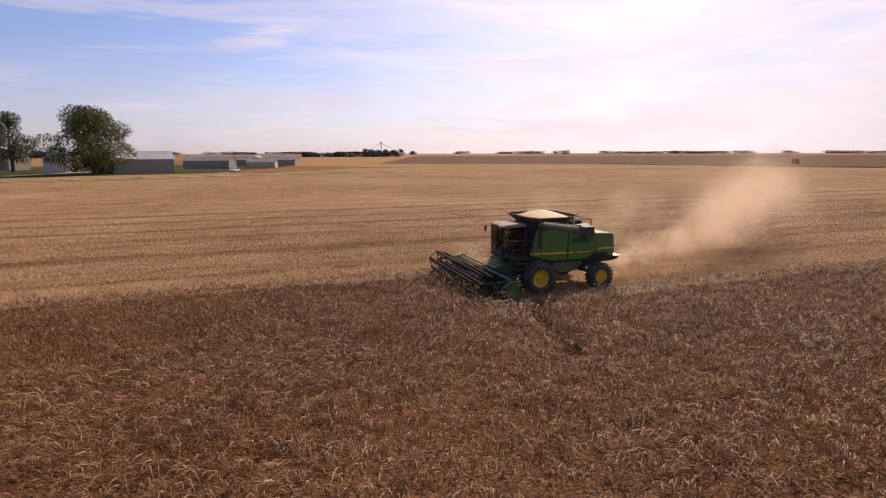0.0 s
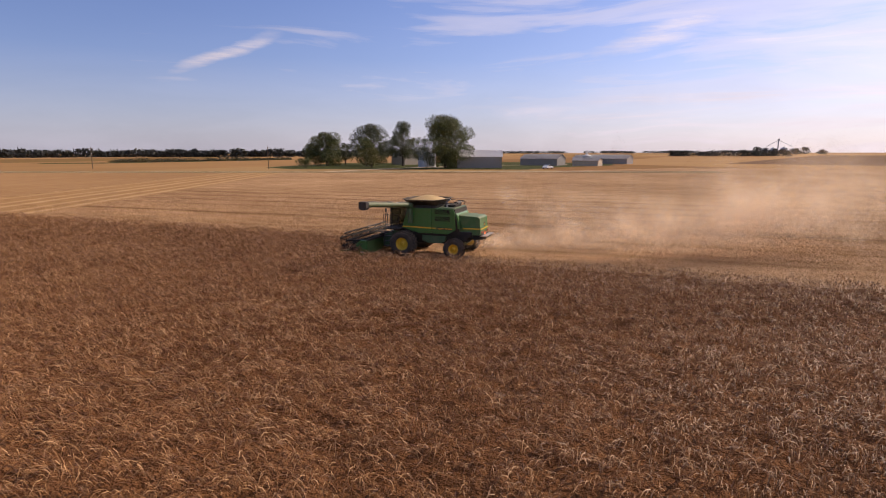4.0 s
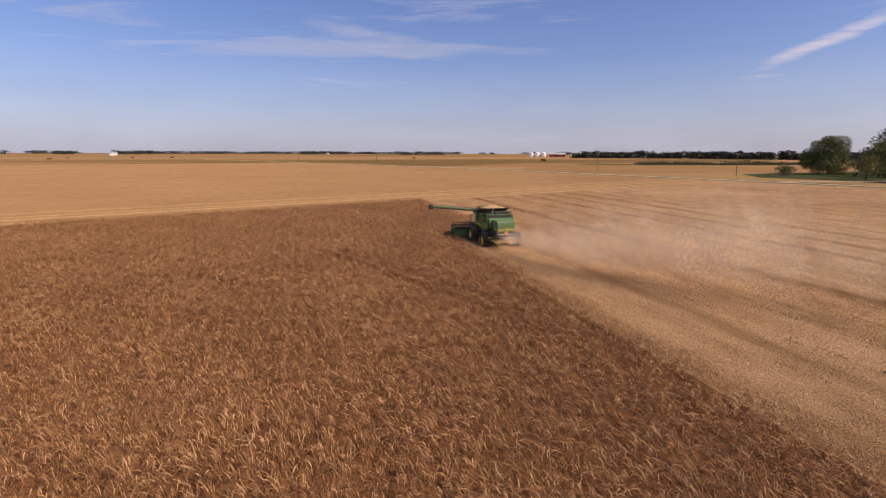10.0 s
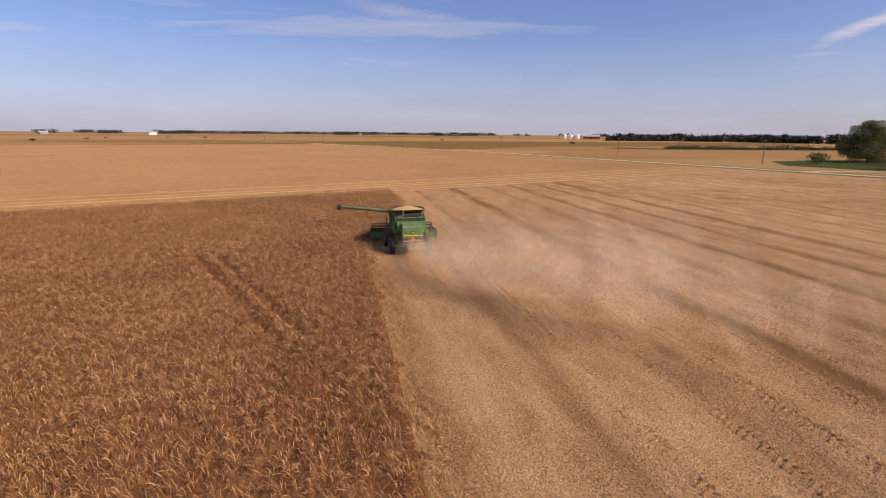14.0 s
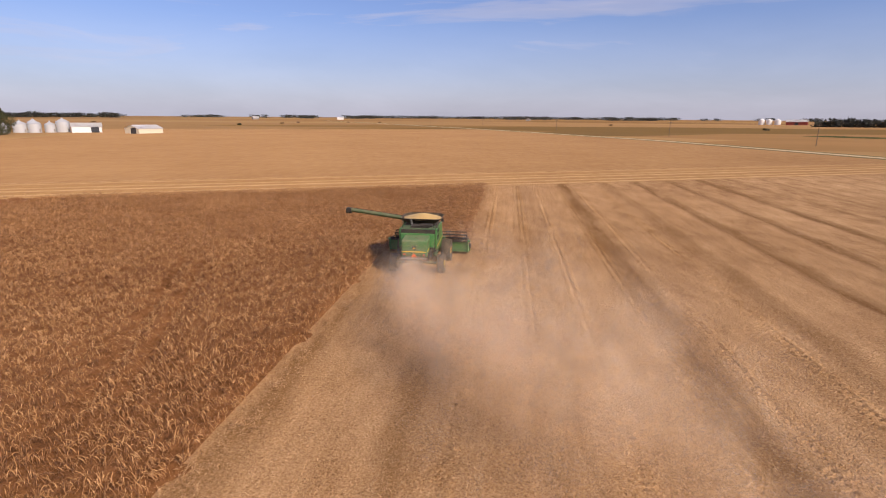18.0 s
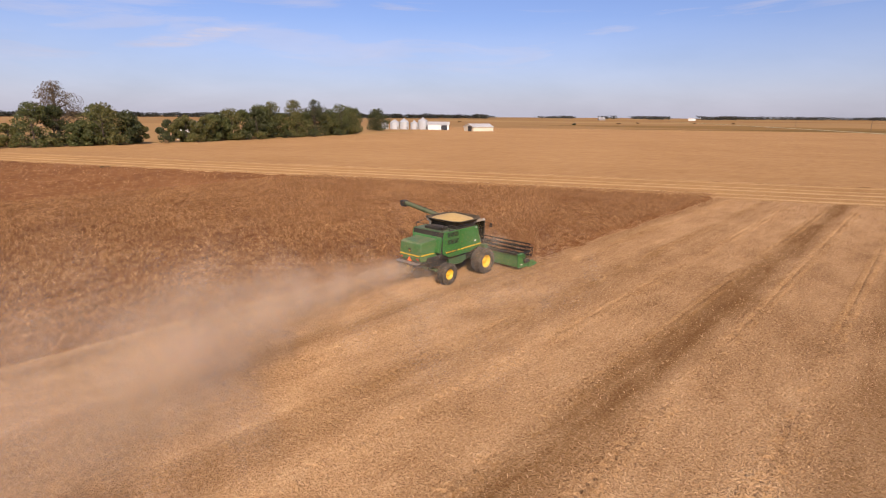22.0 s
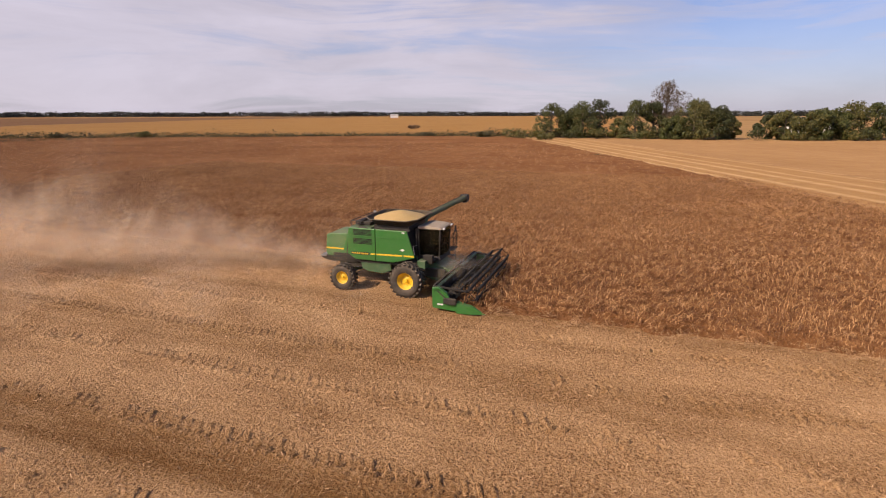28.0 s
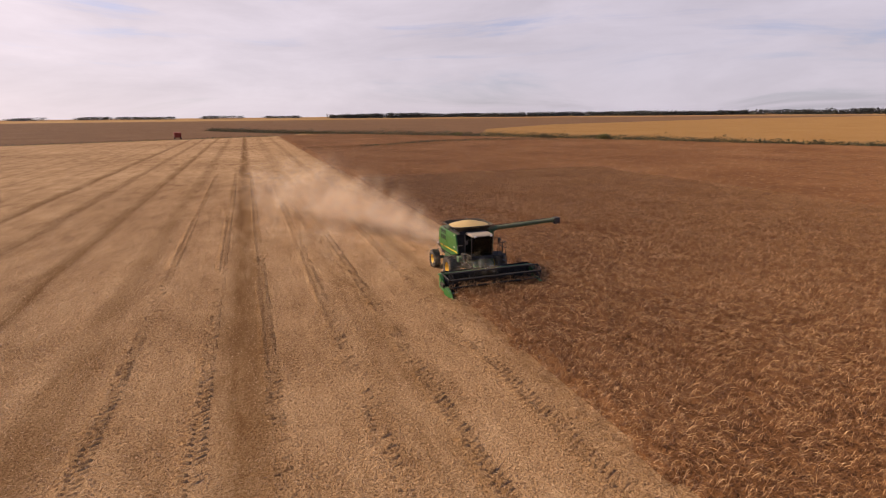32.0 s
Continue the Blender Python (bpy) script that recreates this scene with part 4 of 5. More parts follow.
out = [(XO, R0 + corner), (XO, R1 - corner), (XO - corner, R1), (-XO + corner, R1), (-XO, R1 - corner), (-XO, R0 + corner), (-XO + corner, R0), (XO - corner, R0)]
inn = [(TX, TY0 + 0.06), (TX, TY1 - 0.06), (TX - 0.06, TY1), (-TX + 0.06, TY1), (-TX, TY1 - 0.06), (-TX, TY0 + 0.06), (-TX + 0.06, TY0), (TX - 0.06, TY0)]
zo = [3.84, 3.84, 3.88, 3.88, 3.84, 3.84, 3.88, 3.88]
for i in range(8):
    j = (i + 1) % 8
    part("tank_flap", flare([(*inn[i], 3.45), (*inn[j], 3.45), (*out[j], zo[j]), (*out[i], zo[i])]), TANK, combine, "flared black tank side, tan with dust")

# unloading auger, swung out over the crop
auger = part("auger_tube", rodded((-1.15, -0.62, 3.45), (-5.75, 0.16, 3.93), 0.17, n=20), AUGER, combine, "long dull green unloading tube")
part("auger_elbow", rod(rodded((-1.40, -0.66, 2.2), (-1.40, -0.62, 3.34), 0.17, n=18), (-1.40, -0.62, 3.30), (-1.62, -0.56, 3.50), 0.2, n=18), GREEN_DULL, auger)
for u in (0.12, 0.5, 0.9):
    p = Vector((-1.15, -0.62, 3.45)).lerp(Vector((-5.75, 0.16, 3.93)), u)
    d = Vector((-4.6, 0.78, 0.48)).normalized() * 0.03
    part("band", rodded(p - d, p + d, 0.185, n=20), GREEN_DULL, auger)
part("auger_spout", slab(bmesh.new(), [(-0.06, 4.14), (0.38, 4.14), (0.40, 3.75), (0.30, 3.62), (0.02, 3.62), (-0.08, 3.75)], -6.12, -5.72, bevel=0.03), BLACK, auger, "black rubber spout at the tube's end")
part("auger_truss", rod(rod(rodded((-1.5, -0.58, 3.68), (-3.6, -0.21, 3.92), 0.02, n=8), (-3.6, -0.21, 3.92), (-5.5, 0.12, 4.10), 0.02, n=8), (-3.6, -0.21, 3.66), (-3.6, -0.21, 3.92), 0.02, n=8), BLACK, auger)

# cab
cab = part("cab_floor", slabbed([(-0.1, 1.45), (-0.1, 1.85), (1.02, 1.85), (1.06, 1.62), (0.7, 1.45)], -0.76, 0.76, bevel=0.02), DARK, combine)
part("cab_roof", slabbed([(-0.10, 3.36), (-0.08, 3.46), (0.3, 3.50), (0.92, 3.46), (1.10, 3.38), (1.06, 3.31), (-0.05, 3.30)], -0.75, 0.72, bevel=0.04), ROOF_GREY, cab, "dusty pale cab roof with a front visor")
part("cab_back", boxed(-0.76, 0.76, -0.2, -0.12, 1.8, 3.32, bevel=0.01), BLACK, cab)
for s in (-1, 1):
    part("cab_post", rodded((s * 0.72, 0.98, 1.84), (s * 0.73, 1.02, 3.32), 0.035, n=8), BLACK, cab)
    part("cab_post", rodded((s * 0.74, 0.0, 1.84), (s * 0.74, -0.06, 3.32), 0.04, n=8), BLACK, cab)
    part("side_window", slabbed([(0.04, 1.9), (0.94, 1.9), (0.98, 3.30), (0.0, 3.30)], min(s * 0.725, s * 0.737), max(s * 0.725, s * 0.737)), GLASS, cab, "dusty tinted cab side glass")
    part("work_lamp", boxed(s * 0.56 - 0.08, s * 0.56 + 0.08, 1.12, 1.20, 3.32, 3.42, bevel=0.015), WHITE, cab)
    mirror = part("mirror_arm", rodded((s * 0.74, 1.02, 3.2), (s * 1.12, 1.15, 3.15), 0.015, n=6), BLACK, cab)
    part("mirror", boxed(s * 1.14 - 0.09, s * 1.14 + 0.09, 1.13, 1.18, 2.85, 3.16, bevel=0.012), BLACK, mirror)
bm = bmesh.new()
ring_pts = [(-0.70, 0.98), (-0.36, 1.07), (0.0, 1.10), (0.36, 1.07), (0.70, 0.98)]
rows = [[bm.verts.new((x, y + (z - 1.88) * 0.03, z)) for x, y in ring_pts] for z in (1.88, 3.32)]
fs = [bm.faces.new((rows[0][i], rows[0][i + 1], rows[1][i + 1], rows[1][i])) for i in range(4)]
bmesh.ops.solidify(bm, geom=fs, thickness=0.012)
part("windscreen", bm, GLASS, cab, "curved tinted windscreen")
seat = part("seat", box(boxed(-0.26, 0.26, 0.1, 0.56, 2.05, 2.22, bevel=0.04), -0.25, 0.25, 0.05, 0.18, 2.2, 2.85, bevel=0.04), BLACK, cab)
part("steering_column", rod(rodded((0, 0.95, 1.85), (0, 0.78, 2.45), 0.04, n=8), (0, 0.80, 2.43), (0, 0.77, 2.47), 0.19, n=18), BLACK, cab)

# platform, ladder and rails on the left
part("platform", boxed(-1.72, -0.84, 0.0, 1.1, 1.72, 1.78, bevel=0.01), DARK, combine)
bm = bmesh.new()
for a, b in (((-1.68, 0.05, 1.78), (-1.68, 0.05, 2.75)), ((-1.68, 0.6, 1.78), (-1.68, 0.6, 2.75)), ((-1.68, 1.06, 1.78), (-1.68, 1.06, 2.75)), ((-1.68, 0.05, 2.75), (-1.68, 1.06, 2.75)), ((-1.68, 0.05, 2.28), (-1.68, 1.06, 2.28)), ((-1.1, 1.06, 1.78), (-1.1, 1.06, 2.75)), ((-1.68, 1.06, 2.75), (-1.1, 1.06, 2.75)), ((-1.4, 1.06, 1.78), (-1.4, 1.06, 2.75))):
    rod(bm, a, b, 0.022, n=8)
part("platform_rail", bm, BLACK, combine, "black tube handrail")
lad = part("ladder", rod(rodded((-1.85, 0.45, 0.55), (-1.74, 0.45, 1.80), 0.025, n=8), (-1.85, 0.95, 0.55), (-1.74, 0.95, 1.80), 0.025, n=8), BLACK, combine)
for k in range(4):
    z = 0.62 + 0.3 * k
    part("rung", boxed(-1.93 + 0.03 * k, -1.73 + 0.03 * k, 0.46, 0.94, z, z + 0.035), BLACK, lad)
part("tool_box", boxed(1.0, 1.45, 0.15, 0.55, 1.35, 1.75, bevel=0.03), GREEN_DULL, combine)
part("hydraulic_box", boxed(0.95, 1.2, 0.35, 0.8, 1.55, 2.0, bevel=0.03), DARK, combine)
bm = bmesh.new()
for a, b in (((0.95, -0.05, 2.45), (1.25, -0.12, 2.45)), ((1.25, -0.12, 2.45), (1.28, -0.05, 2.0))):
    rod(bm, a, b, 0.018, n=6)
part("grab_rail", bm, STEEL, combine)

# feeder house and cutting header
part("feeder_house", slabbed([(-0.3, 0.95), (-0.3, 1.75), (0.5, 1.62), (1.62, 1.12), (1.62, 0.42), (0.6, 0.62)], -0.70, 0.70, bevel=0.03), GREEN_DULL, combine, "dusty green feeder house")
part("feeder_drive", boxed(0.71, 0.88, 0.2, 1.3, 0.8, 1.2, bevel=0.03), DARK, combine)
HX = 3.05
header = part("header_back", slab(slabbed([(1.60, 0.22), (1.60, 1.12), (1.72, 1.16), (1.78, 1.10), (1.70, 1.0), (1.72, 0.35), (1.82, 0.22)], -HX, HX), [(1.70, 0.20), (1.70, 0.25), (2.72, 0.14), (2.72, 0.10)], -HX, HX), GREEN_DUSTY, combine, "dusty green header trough, dark inside")
part("header_floor", slabbed([(1.74, 0.256), (1.74, 0.266), (2.68, 0.16), (2.68, 0.15)], -HX + 0.03, HX - 0.03), DARK, header, "dark header floor")
# dark sheet added to give the shade inside the trough
part("trough_liner", boxed(-HX + 0.02, HX - 0.02, 1.725, 1.74, 0.30, 1.0), DARK, header)
part("header_beam", boxed(-HX, HX, 1.50, 1.60, 1.02, 1.16, bevel=0.02), BLACK, header)
part("cutter_bar", boxed(-HX, HX, 2.68, 2.80, 0.085, 0.125), STEEL, header)
bm = bmesh.new()
for k in range(80):
    x = -HX + 0.04 + k * (2 * HX - 0.08) / 79
    rod(bm, (x, 2.78, 0.105), (x, 2.93, 0.095), 0.014, 0.004, n=5)
part("guards", bm, BLACK, header)
aug = part("feed_auger", rodded((-HX + 0.1, 2.10, 0.56), (HX - 0.1, 2.10, 0.56), 0.19, n=18), DARK, header, "dark steel feed auger drum")
for s in (-1, 1):
    bm = bmesh.new()
    prev = None
    for k in range(120):
        a = k * 2 * math.pi / 20
        x = s * (HX - 0.15 - k * (HX - 0.85) / 119)
        p0 = bm.verts.new((x, 2.10 + 0.18 * math.cos(a), 0.56 + 0.18 * math.sin(a)))
        p1 = bm.verts.new((x, 2.10 + 0.30 * math.cos(a), 0.56 + 0.30 * math.sin(a)))
        if prev:
            bm.faces.new((prev[0], prev[1], p1, p0))
        prev = (p0, p1)
    part("auger_flight", bm, DARK, aug)
for s in (-1, 1):
    x0, x1 = sorted((s * HX, s * (HX + 0.10)))
    part("end_shield", slabbed([(1.52, 0.18), (1.50, 1.10), (1.85, 1.14), (2.20, 0.90), (2.34, 0.52), (2.66, 0.44), (2.80, 0.30), (2.86, 0.10)], x0, x1, bevel=0.02), GREEN, header, "green end shield of the header")
    bm = bmesh.new()
    tip = bm.verts.new((s * (HX + 0.02), 3.86, 0.10))
    bx = [bm.verts.new((s * (HX - 0.14), 2.62, 0.08)), bm.verts.new((s * (HX + 0.20), 2.62, 0.08)), bm.verts.new((s * (HX + 0.16), 2.62, 0.52)), bm.verts.new((s * (HX - 0.06), 2.62, 0.56))]
    mid = [bm.verts.new((s * (HX - 0.07), 3.3, 0.07)), bm.verts.new((s * (HX + 0.13), 3.3, 0.07)), bm.verts.new((s * (HX + 0.11), 3.3, 0.40)), bm.verts.new((s * (HX - 0.03), 3.3, 0.42))]
    bm.faces.new(bx[::-1])
    for i in range(4):
        bm.faces.new((bx[i], bx[(i + 1) % 4], mid[(i + 1) % 4], mid[i]))
        bm.faces.new((mid[i], mid[(i + 1) % 4], tip))
    bmesh.ops.recalc_face_normals(bm, faces=bm.faces)
    part("divider", bm, GREEN, header, "pointed green crop divider")
    part("drive_case", boxed(min(s * (HX + 0.10), s * (HX + 0.24)), max(s * (HX + 0.10), s * (HX + 0.24)), 2.05, 2.62, 0.44, 0.70, bevel=0.03), DARK, header, "dark knife drive gearbox")
    part("hose", rodded((s * (HX + 0.16), 2.1, 0.70), (s * (HX + 0.05), 1.62, 1.05), 0.025, n=8), BLACK, header)
    part("shield_lip", slabbed([(1.55, 1.08), (1.86, 1.14), (2.22, 0.90), (2.20, 0.86), (1.85, 1.08), (1.55, 1.03)], min(s * (HX + 0.10), s * (HX + 0.22)), max(s * (HX + 0.10), s * (HX + 0.22))), GREEN, header)
    part("decal", boxed(min(s * (HX + 0.10), s * (HX + 0.104)), max(s * (HX + 0.10), s * (HX + 0.104)), 1.75, 2.0, 0.34, 0.40), WHITE, header)

RY, RZ, RR = 3.02, 1.00, 0.50
reel = part("reel_tube", rodded((-HX + 0.12, RY, RZ), (HX - 0.12, RY, RZ), 0.075, n=14), MATT_BLACK, header, "black reel centre tube")
for k in range(6):
    a = 2 * math.pi * k / 6 + 0.3
    y, z = RY + RR * math.cos(a), RZ + RR * math.sin(a)
    bat = part("bat", rodded((-HX + 0.14, y, z), (HX - 0.14, y, z), 0.05, n=8), MATT_BLACK, header)
    bm = bmesh.new()
    for j in range(40):
        x = -HX + 0.22 + j * (2 * HX - 0.44) / 39
        rod(bm, (x, y, z), (x, y - 0.05, z - 0.24), 0.018, 0.010, n=4)
    tagged(part("tines", bm, MATT_BLACK, bat), kind="stuff")
for x in (-HX + 0.14, -1.5, 0.0, 1.5, HX - 0.14):
    bm = bmesh.new()
    for k in range(6):
        a = 2 * math.pi * k / 6 + 0.3
        b = a + math.pi / 3
        p, q = (x, RY + RR * math.cos(a), RZ + RR * math.sin(a)), (x, RY + RR * math.cos(b), RZ + RR * math.sin(b))
        rod(bm, (x, RY, RZ), p, 0.018, n=6)
        rod(bm, p, q, 0.018, n=6)
    part("spider", bm, MATT_BLACK, header)
for s in (-1, 1):
    part("reel_arm", rod(rodded((s * (HX - 0.02), 1.62, 1.12), (s * (HX - 0.02), 3.02, 1.02), 0.05, n=8), (s * (HX - 0.02), 1.8, 0.6), (s * (HX - 0.02), 2.5, 1.05), 0.03, n=8), MATT_BLACK, header)
part("reel_brace", box(boxed(-HX, HX, 1.60, 1.66, 1.16, 1.22), -0.05, 0.05, 1.60, 2.95, 1.16, 1.22), MATT_BLACK, header)


def grain_heap():
    bm = bmesh.new()
    rows = []
    for i in range(29):
        row = []
        for j in range(29):
            u, v = -1 + j / 14, -1 + i / 14
            u, v = u * math.sqrt(1 - v * v / 2), v * math.sqrt(1 - u * u / 2)
            x, y = 1.36 * u, -1.30 + 1.24 * v
            d = math.hypot(u, v)
            row.append(bm.verts.new((x, y, 3.75 + 0.38 * (1 - d ** 1.3) + 0.012 * noise.noise((x * 4, y * 4, 0)))))
        rows.append(row)
    for i in range(28):
        for j in range(28):
            bm.faces.new((rows[i][j], rows[i][j + 1], rows[i + 1][j + 1], rows[i + 1][j])).smooth = True
    return tagged(part("grain_heap", bm, GRAIN), "heap of pale yellow soybeans in the open grain tank", "grain", kind="stuff")


heap = grain_heap()


# the machine's upper works sit low over its wheels
def settle(ob):
    co = np.empty(len(ob.data.vertices) * 3, np.float32)
    ob.data.vertices.foreach_get("co", co)
    z = co[2::3]
    co[2::3] = np.where(z > 1.4, 1.4 + (z - 1.4) * 0.86, z)
    ob.data.vertices.foreach_set("co", co)
    ob.data.update()


for ob in (*combine.children_recursive, heap):
    if not ob.name.startswith(("tyre", "rim", "hub")):
        settle(ob)

# ---- dust behind the combine ----
def puffs(name, P, R, seed, label):
    """Soft bowl-shaped puffs of dust at the places P with radii R, turned every way."""
    r = np.random.default_rng(seed)
    n = len(P)
    A = r.normal(0, 1, (n, 3))
    A /= np.linalg.norm(A, axis=1)[:, None]
    B = np.cross(A, r.normal(0, 1, (n, 3)))
    B /= np.linalg.norm(B, axis=1)[:, None]
    C = np.cross(A, B)
    k = 7
    g = np.linspace(-1, 1, k)
    U, W = np.meshgrid(g, g)
    U, W = U.ravel(), W.ravel()
    deep = r.uniform(0.2, 0.45, n)
    bowl = deep[:, None] * (0.6 - (U ** 2 + W ** 2))[None, :]
    V = P[:, None, :] + R[:, None, None] * (A[:, None, :] * U[None, :, None] + B[:, None, :] * W[None, :, None] + C[:, None, :] * bowl[:, :, None])
    # lift each puff clear of the ground
    low = V[:, :, 2].min(axis=1)
    V[:, :, 2] += np.maximum(0.0, 0.05 - low * 0.55)[:, None]
    V = V.reshape(-1, 3)
    V[:, 2] = np.maximum(V[:, 2], 0.06)
    i = np.arange(k * k).reshape(k, k)
    one = np.stack([i[:-1, :-1].ravel(), i[:-1, 1:].ravel(), i[1:, 1:].ravel(), i[1:, :-1].ravel()], 1)
    F = (one[None, :, :] + (np.arange(n) * k * k)[:, None, None]).reshape(-1, 4)
    ob = arrays(name, V, F, DUST)
    ob.data.polygons.foreach_set("use_smooth", np.ones(len(F), bool))
    uv = ob.data.uv_layers.new(name="UVMap")
    st = np.stack([(U + 1) / 2, (W + 1) / 2], 1).astype(np.float32)
    uv.data.foreach_set("uv", np.tile(st[one.ravel()].ravel(), n))
    return tagged(ob, label, "dust", kind="stuff")


def plume(name, count, start, reach, a, b, wide, downwind, lift, high, top, size, seed, label):
    """Blown straight back by the chopper, then drifting downwind, rising and thinning."""
    r = np.random.default_rng(seed)
    along = start + reach * r.beta(a, b, count)
    s = np.linspace(0, 60, 241)
    turn = np.radians(np.interp(s, [0, 5, 16, 60], [2, 8, 36, 40]))
    cx = -0.2 + np.interp(along, s, np.cumsum(np.sin(turn)) * 0.25)
    cy = -4.6 - np.interp(along, s, np.cumsum(np.cos(turn)) * 0.25)
    w_ = 0.25 + wide * along
    x = cx + r.normal(0, 1, count) * w_ + np.abs(r.normal(0, 1, count)) * downwind * along
    y = cy + r.normal(0, 1, count) * w_
    z = 0.75 + lift * along + np.abs(r.normal(0, 1, count)) * (0.22 + high * along)
    R = (0.40 + size * along) * r.uniform(0.7, 1.5, count)
    P = np.stack([x, y, np.minimum(z, top * r.uniform(0.7, 1.0, count))], 1)
    keep = (y > -36) & (x < 34) & ((x < 14) | (y > -26 + (x - 14) * 0.5))
    P, R = P[keep], R[keep]
    far = P[:, 0] > 15
    P[far, 2], R[far] = np.minimum(P[far, 2], 2.5), np.minimum(R[far], 2.2)
    return puffs(name, P, R, seed + 1, label)


def header_dust(count, seed):
    r = np.random.default_rng(seed)
    P = np.stack([0.2 + r.normal(0, 1.1, count), 1.9 + r.normal(0, 0.35, count), 1.0 + np.abs(r.normal(0, 0.55, count))], 1)
    return puffs("header_dust", P, r.uniform(0.35, 0.7, count), seed + 1, "thin dust hanging over the header")


plume("dust_cloud", 640, 0.0, 26, 0.80, 1.5, 0.065, 0.04, 0.03, 0.105, 6.2, 0.080, 61, "pale tan dust blowing out behind the combine")
plume("drifting_dust", 260, 6.0, 48, 1.2, 1.6, 0.080, 0.08, 0.01, 0.060, 5.5, 0.060, 65, "thin tan dust drifting away over the stubble")
header_dust(48, 63)
haze_rng = np.random.default_rng(75)
puffs("hanging_dust", np.stack([haze_rng.normal(7.0, 3.2, 70), haze_rng.normal(-10.0, 4.0, 70), 1.2 + np.abs(haze_rng.normal(0, 1.6, 70))], 1), haze_rng.uniform(1.0, 2.1, 70), 76, "thin haze of dust hanging over the cut ground")
wheel_rng = np.random.default_rng(71)
puffs("wheel_dust", np.stack([wheel_rng.normal(0.4, 1.1, 45), wheel_rng.uniform(-5.8, -2.2, 45), 0.45 + np.abs(wheel_rng.normal(0, 0.4, 45))], 1), wheel_rng.uniform(0.4, 0.9, 45), 72, "brown dust kicked up round the rear wheels")

# ---- trees and scrub ----


def leaf_cloud(centres, radii, count, size, seed, squash=0.8):
    """Small leaf faces spread through and over a set of clumps."""
    r = np.random.default_rng(seed)
    centres, radii = np.array(centres), np.array(radii)
    pick = r.choice(len(centres), count, p=radii ** 2 / (radii ** 2).sum())
    d = r.normal(0, 1, (count, 3))
    d /= np.linalg.norm(d, axis=1)[:, None]
    rad = radii[pick] * r.uniform(0.4, 1.06, count) ** 0.6
    P = centres[pick] + d * rad[:, None] * np.array([1, 1, squash])
    A = r.normal(0, 1, (count, 3))
    A /= np.linalg.norm(A, axis=1)[:, None]
    B = np.cross(A, d + r.normal(0, 0.5, (count, 3)))
    B /= np.linalg.norm(B, axis=1)[:, None] + 1e-6
    s = r.uniform(0.5, 1.2, count)[:, None] * size
    V = np.stack([P - A * s, P + B * s * 0.55, P + A * s, P - B * s * 0.55], 1).reshape(-1, 3)
    V[:, 2] = np.maximum(V[:, 2], 0.15)
    return V, np.arange(count * 4, dtype=np.int32).reshape(-1, 4)


def tree(x, y, h, w, mat, seed, label, name="tree", trunk_share=0.22, count=2600, leaf=0.42, group=""):
    r = random.Random(seed)
    top = tagged(new(name), label, "tree", group)
    top.location = (x, y, 0)
    bm = bmesh.new()
    tr = h * 0.022 + 0.08
    lean = r.uniform(-0.04, 0.04) * h
    pts = [Vector((0, 0, 0)), Vector((lean * 0.3, 0, h * trunk_share)), Vector((lean, lean * 0.5, h * 0.55)), Vector((lean, 0, h * 0.86))]
    for i in range(3):
        rod(bm, pts[i], pts[i + 1], tr * (1.15 - 0.33 * i), tr * (0.82 - 0.33 * i), n=9)
    centres, radii = [], []
    k = max(14, int(h * 1.7))
    for i in range(k):
        u = (i + r.random()) / k
        z = h * (trunk_share + (0.95 - trunk_share) * u)
        reach = w / 2 * math.sin(math.pi * min(0.96, 0.16 + 0.80 * u)) * r.uniform(0.35, 1.0)
        a = i * 2.4 + r.uniform(-0.5, 0.5)
        c = Vector((reach * math.cos(a), reach * math.sin(a), z))
        rad = w * r.choice((0.11, 0.15, 0.18, 0.22))
        c.z = min(c.z, h - rad * 0.8)
        centres.append(c)
        radii.append(rad)
        root = pts[1].lerp(pts[3], max(0.0, u - 0.15))
        rod(bm, root, c, tr * 0.36, tr * 0.1, n=5)
    part("trunk", bm, BARK, top)
    V, F = leaf_cloud(centres, radii, count, leaf, seed)
    arrays("crown", V, F, mat, top)
    return top


def bush(x, y, w, h, mat, seed, label, name="bush", count=600, leaf=0.3, group=""):
    r = random.Random(seed)
    top = tagged(new(name), label, "bush", group)
    top.location = (x, y, 0)
    bm = bmesh.new()
    centres, radii = [], []
    for i in range(7):
        a = i * 2.4
        rr = w * 0.32 * math.sqrt(i / 7)
        rad = h * r.uniform(0.32, 0.48)
        c = Vector((rr * math.cos(a), rr * math.sin(a), max(rad * 0.75, h - rad * r.uniform(1.0, 1.7))))
        centres.append(c)
        radii.append(rad)
        rod(bm, (c.x * 0.3, c.y * 0.3, 0), c, 0.05, 0.02, n=5)
    part("stems", bm, BARK, top)
    V, F = leaf_cloud(centres, radii, count, leaf, seed)
    arrays("foliage", V, F, mat, top)
    return top


# farmyard trees
tree(178, 60.5, 21.5, 25, LEAF, 1, "large spreading broadleaf tree beside the white-roofed shed", count=30000, leaf=0.30, trunk_share=0.12, name="broadleaf_tree")
tree(204, 91, 21, 16, LEAF_DARK, 2, "tall open-crowned tree in the farmyard", count=9000, leaf=0.30, name="broadleaf_tree")
tree(224, 118, 21.5, 20, LEAF_DARK, 3, "dark broadleaf tree in the farmyard", count=17000, leaf=0.30, trunk_share=0.1, name="broadleaf_tree")
tree(200, 130, 16.5, 23, LEAF, 4, "wide low broadleaf tree on the lawn", count=20000, leaf=0.30, trunk_share=0.08, name="broadleaf_tree")
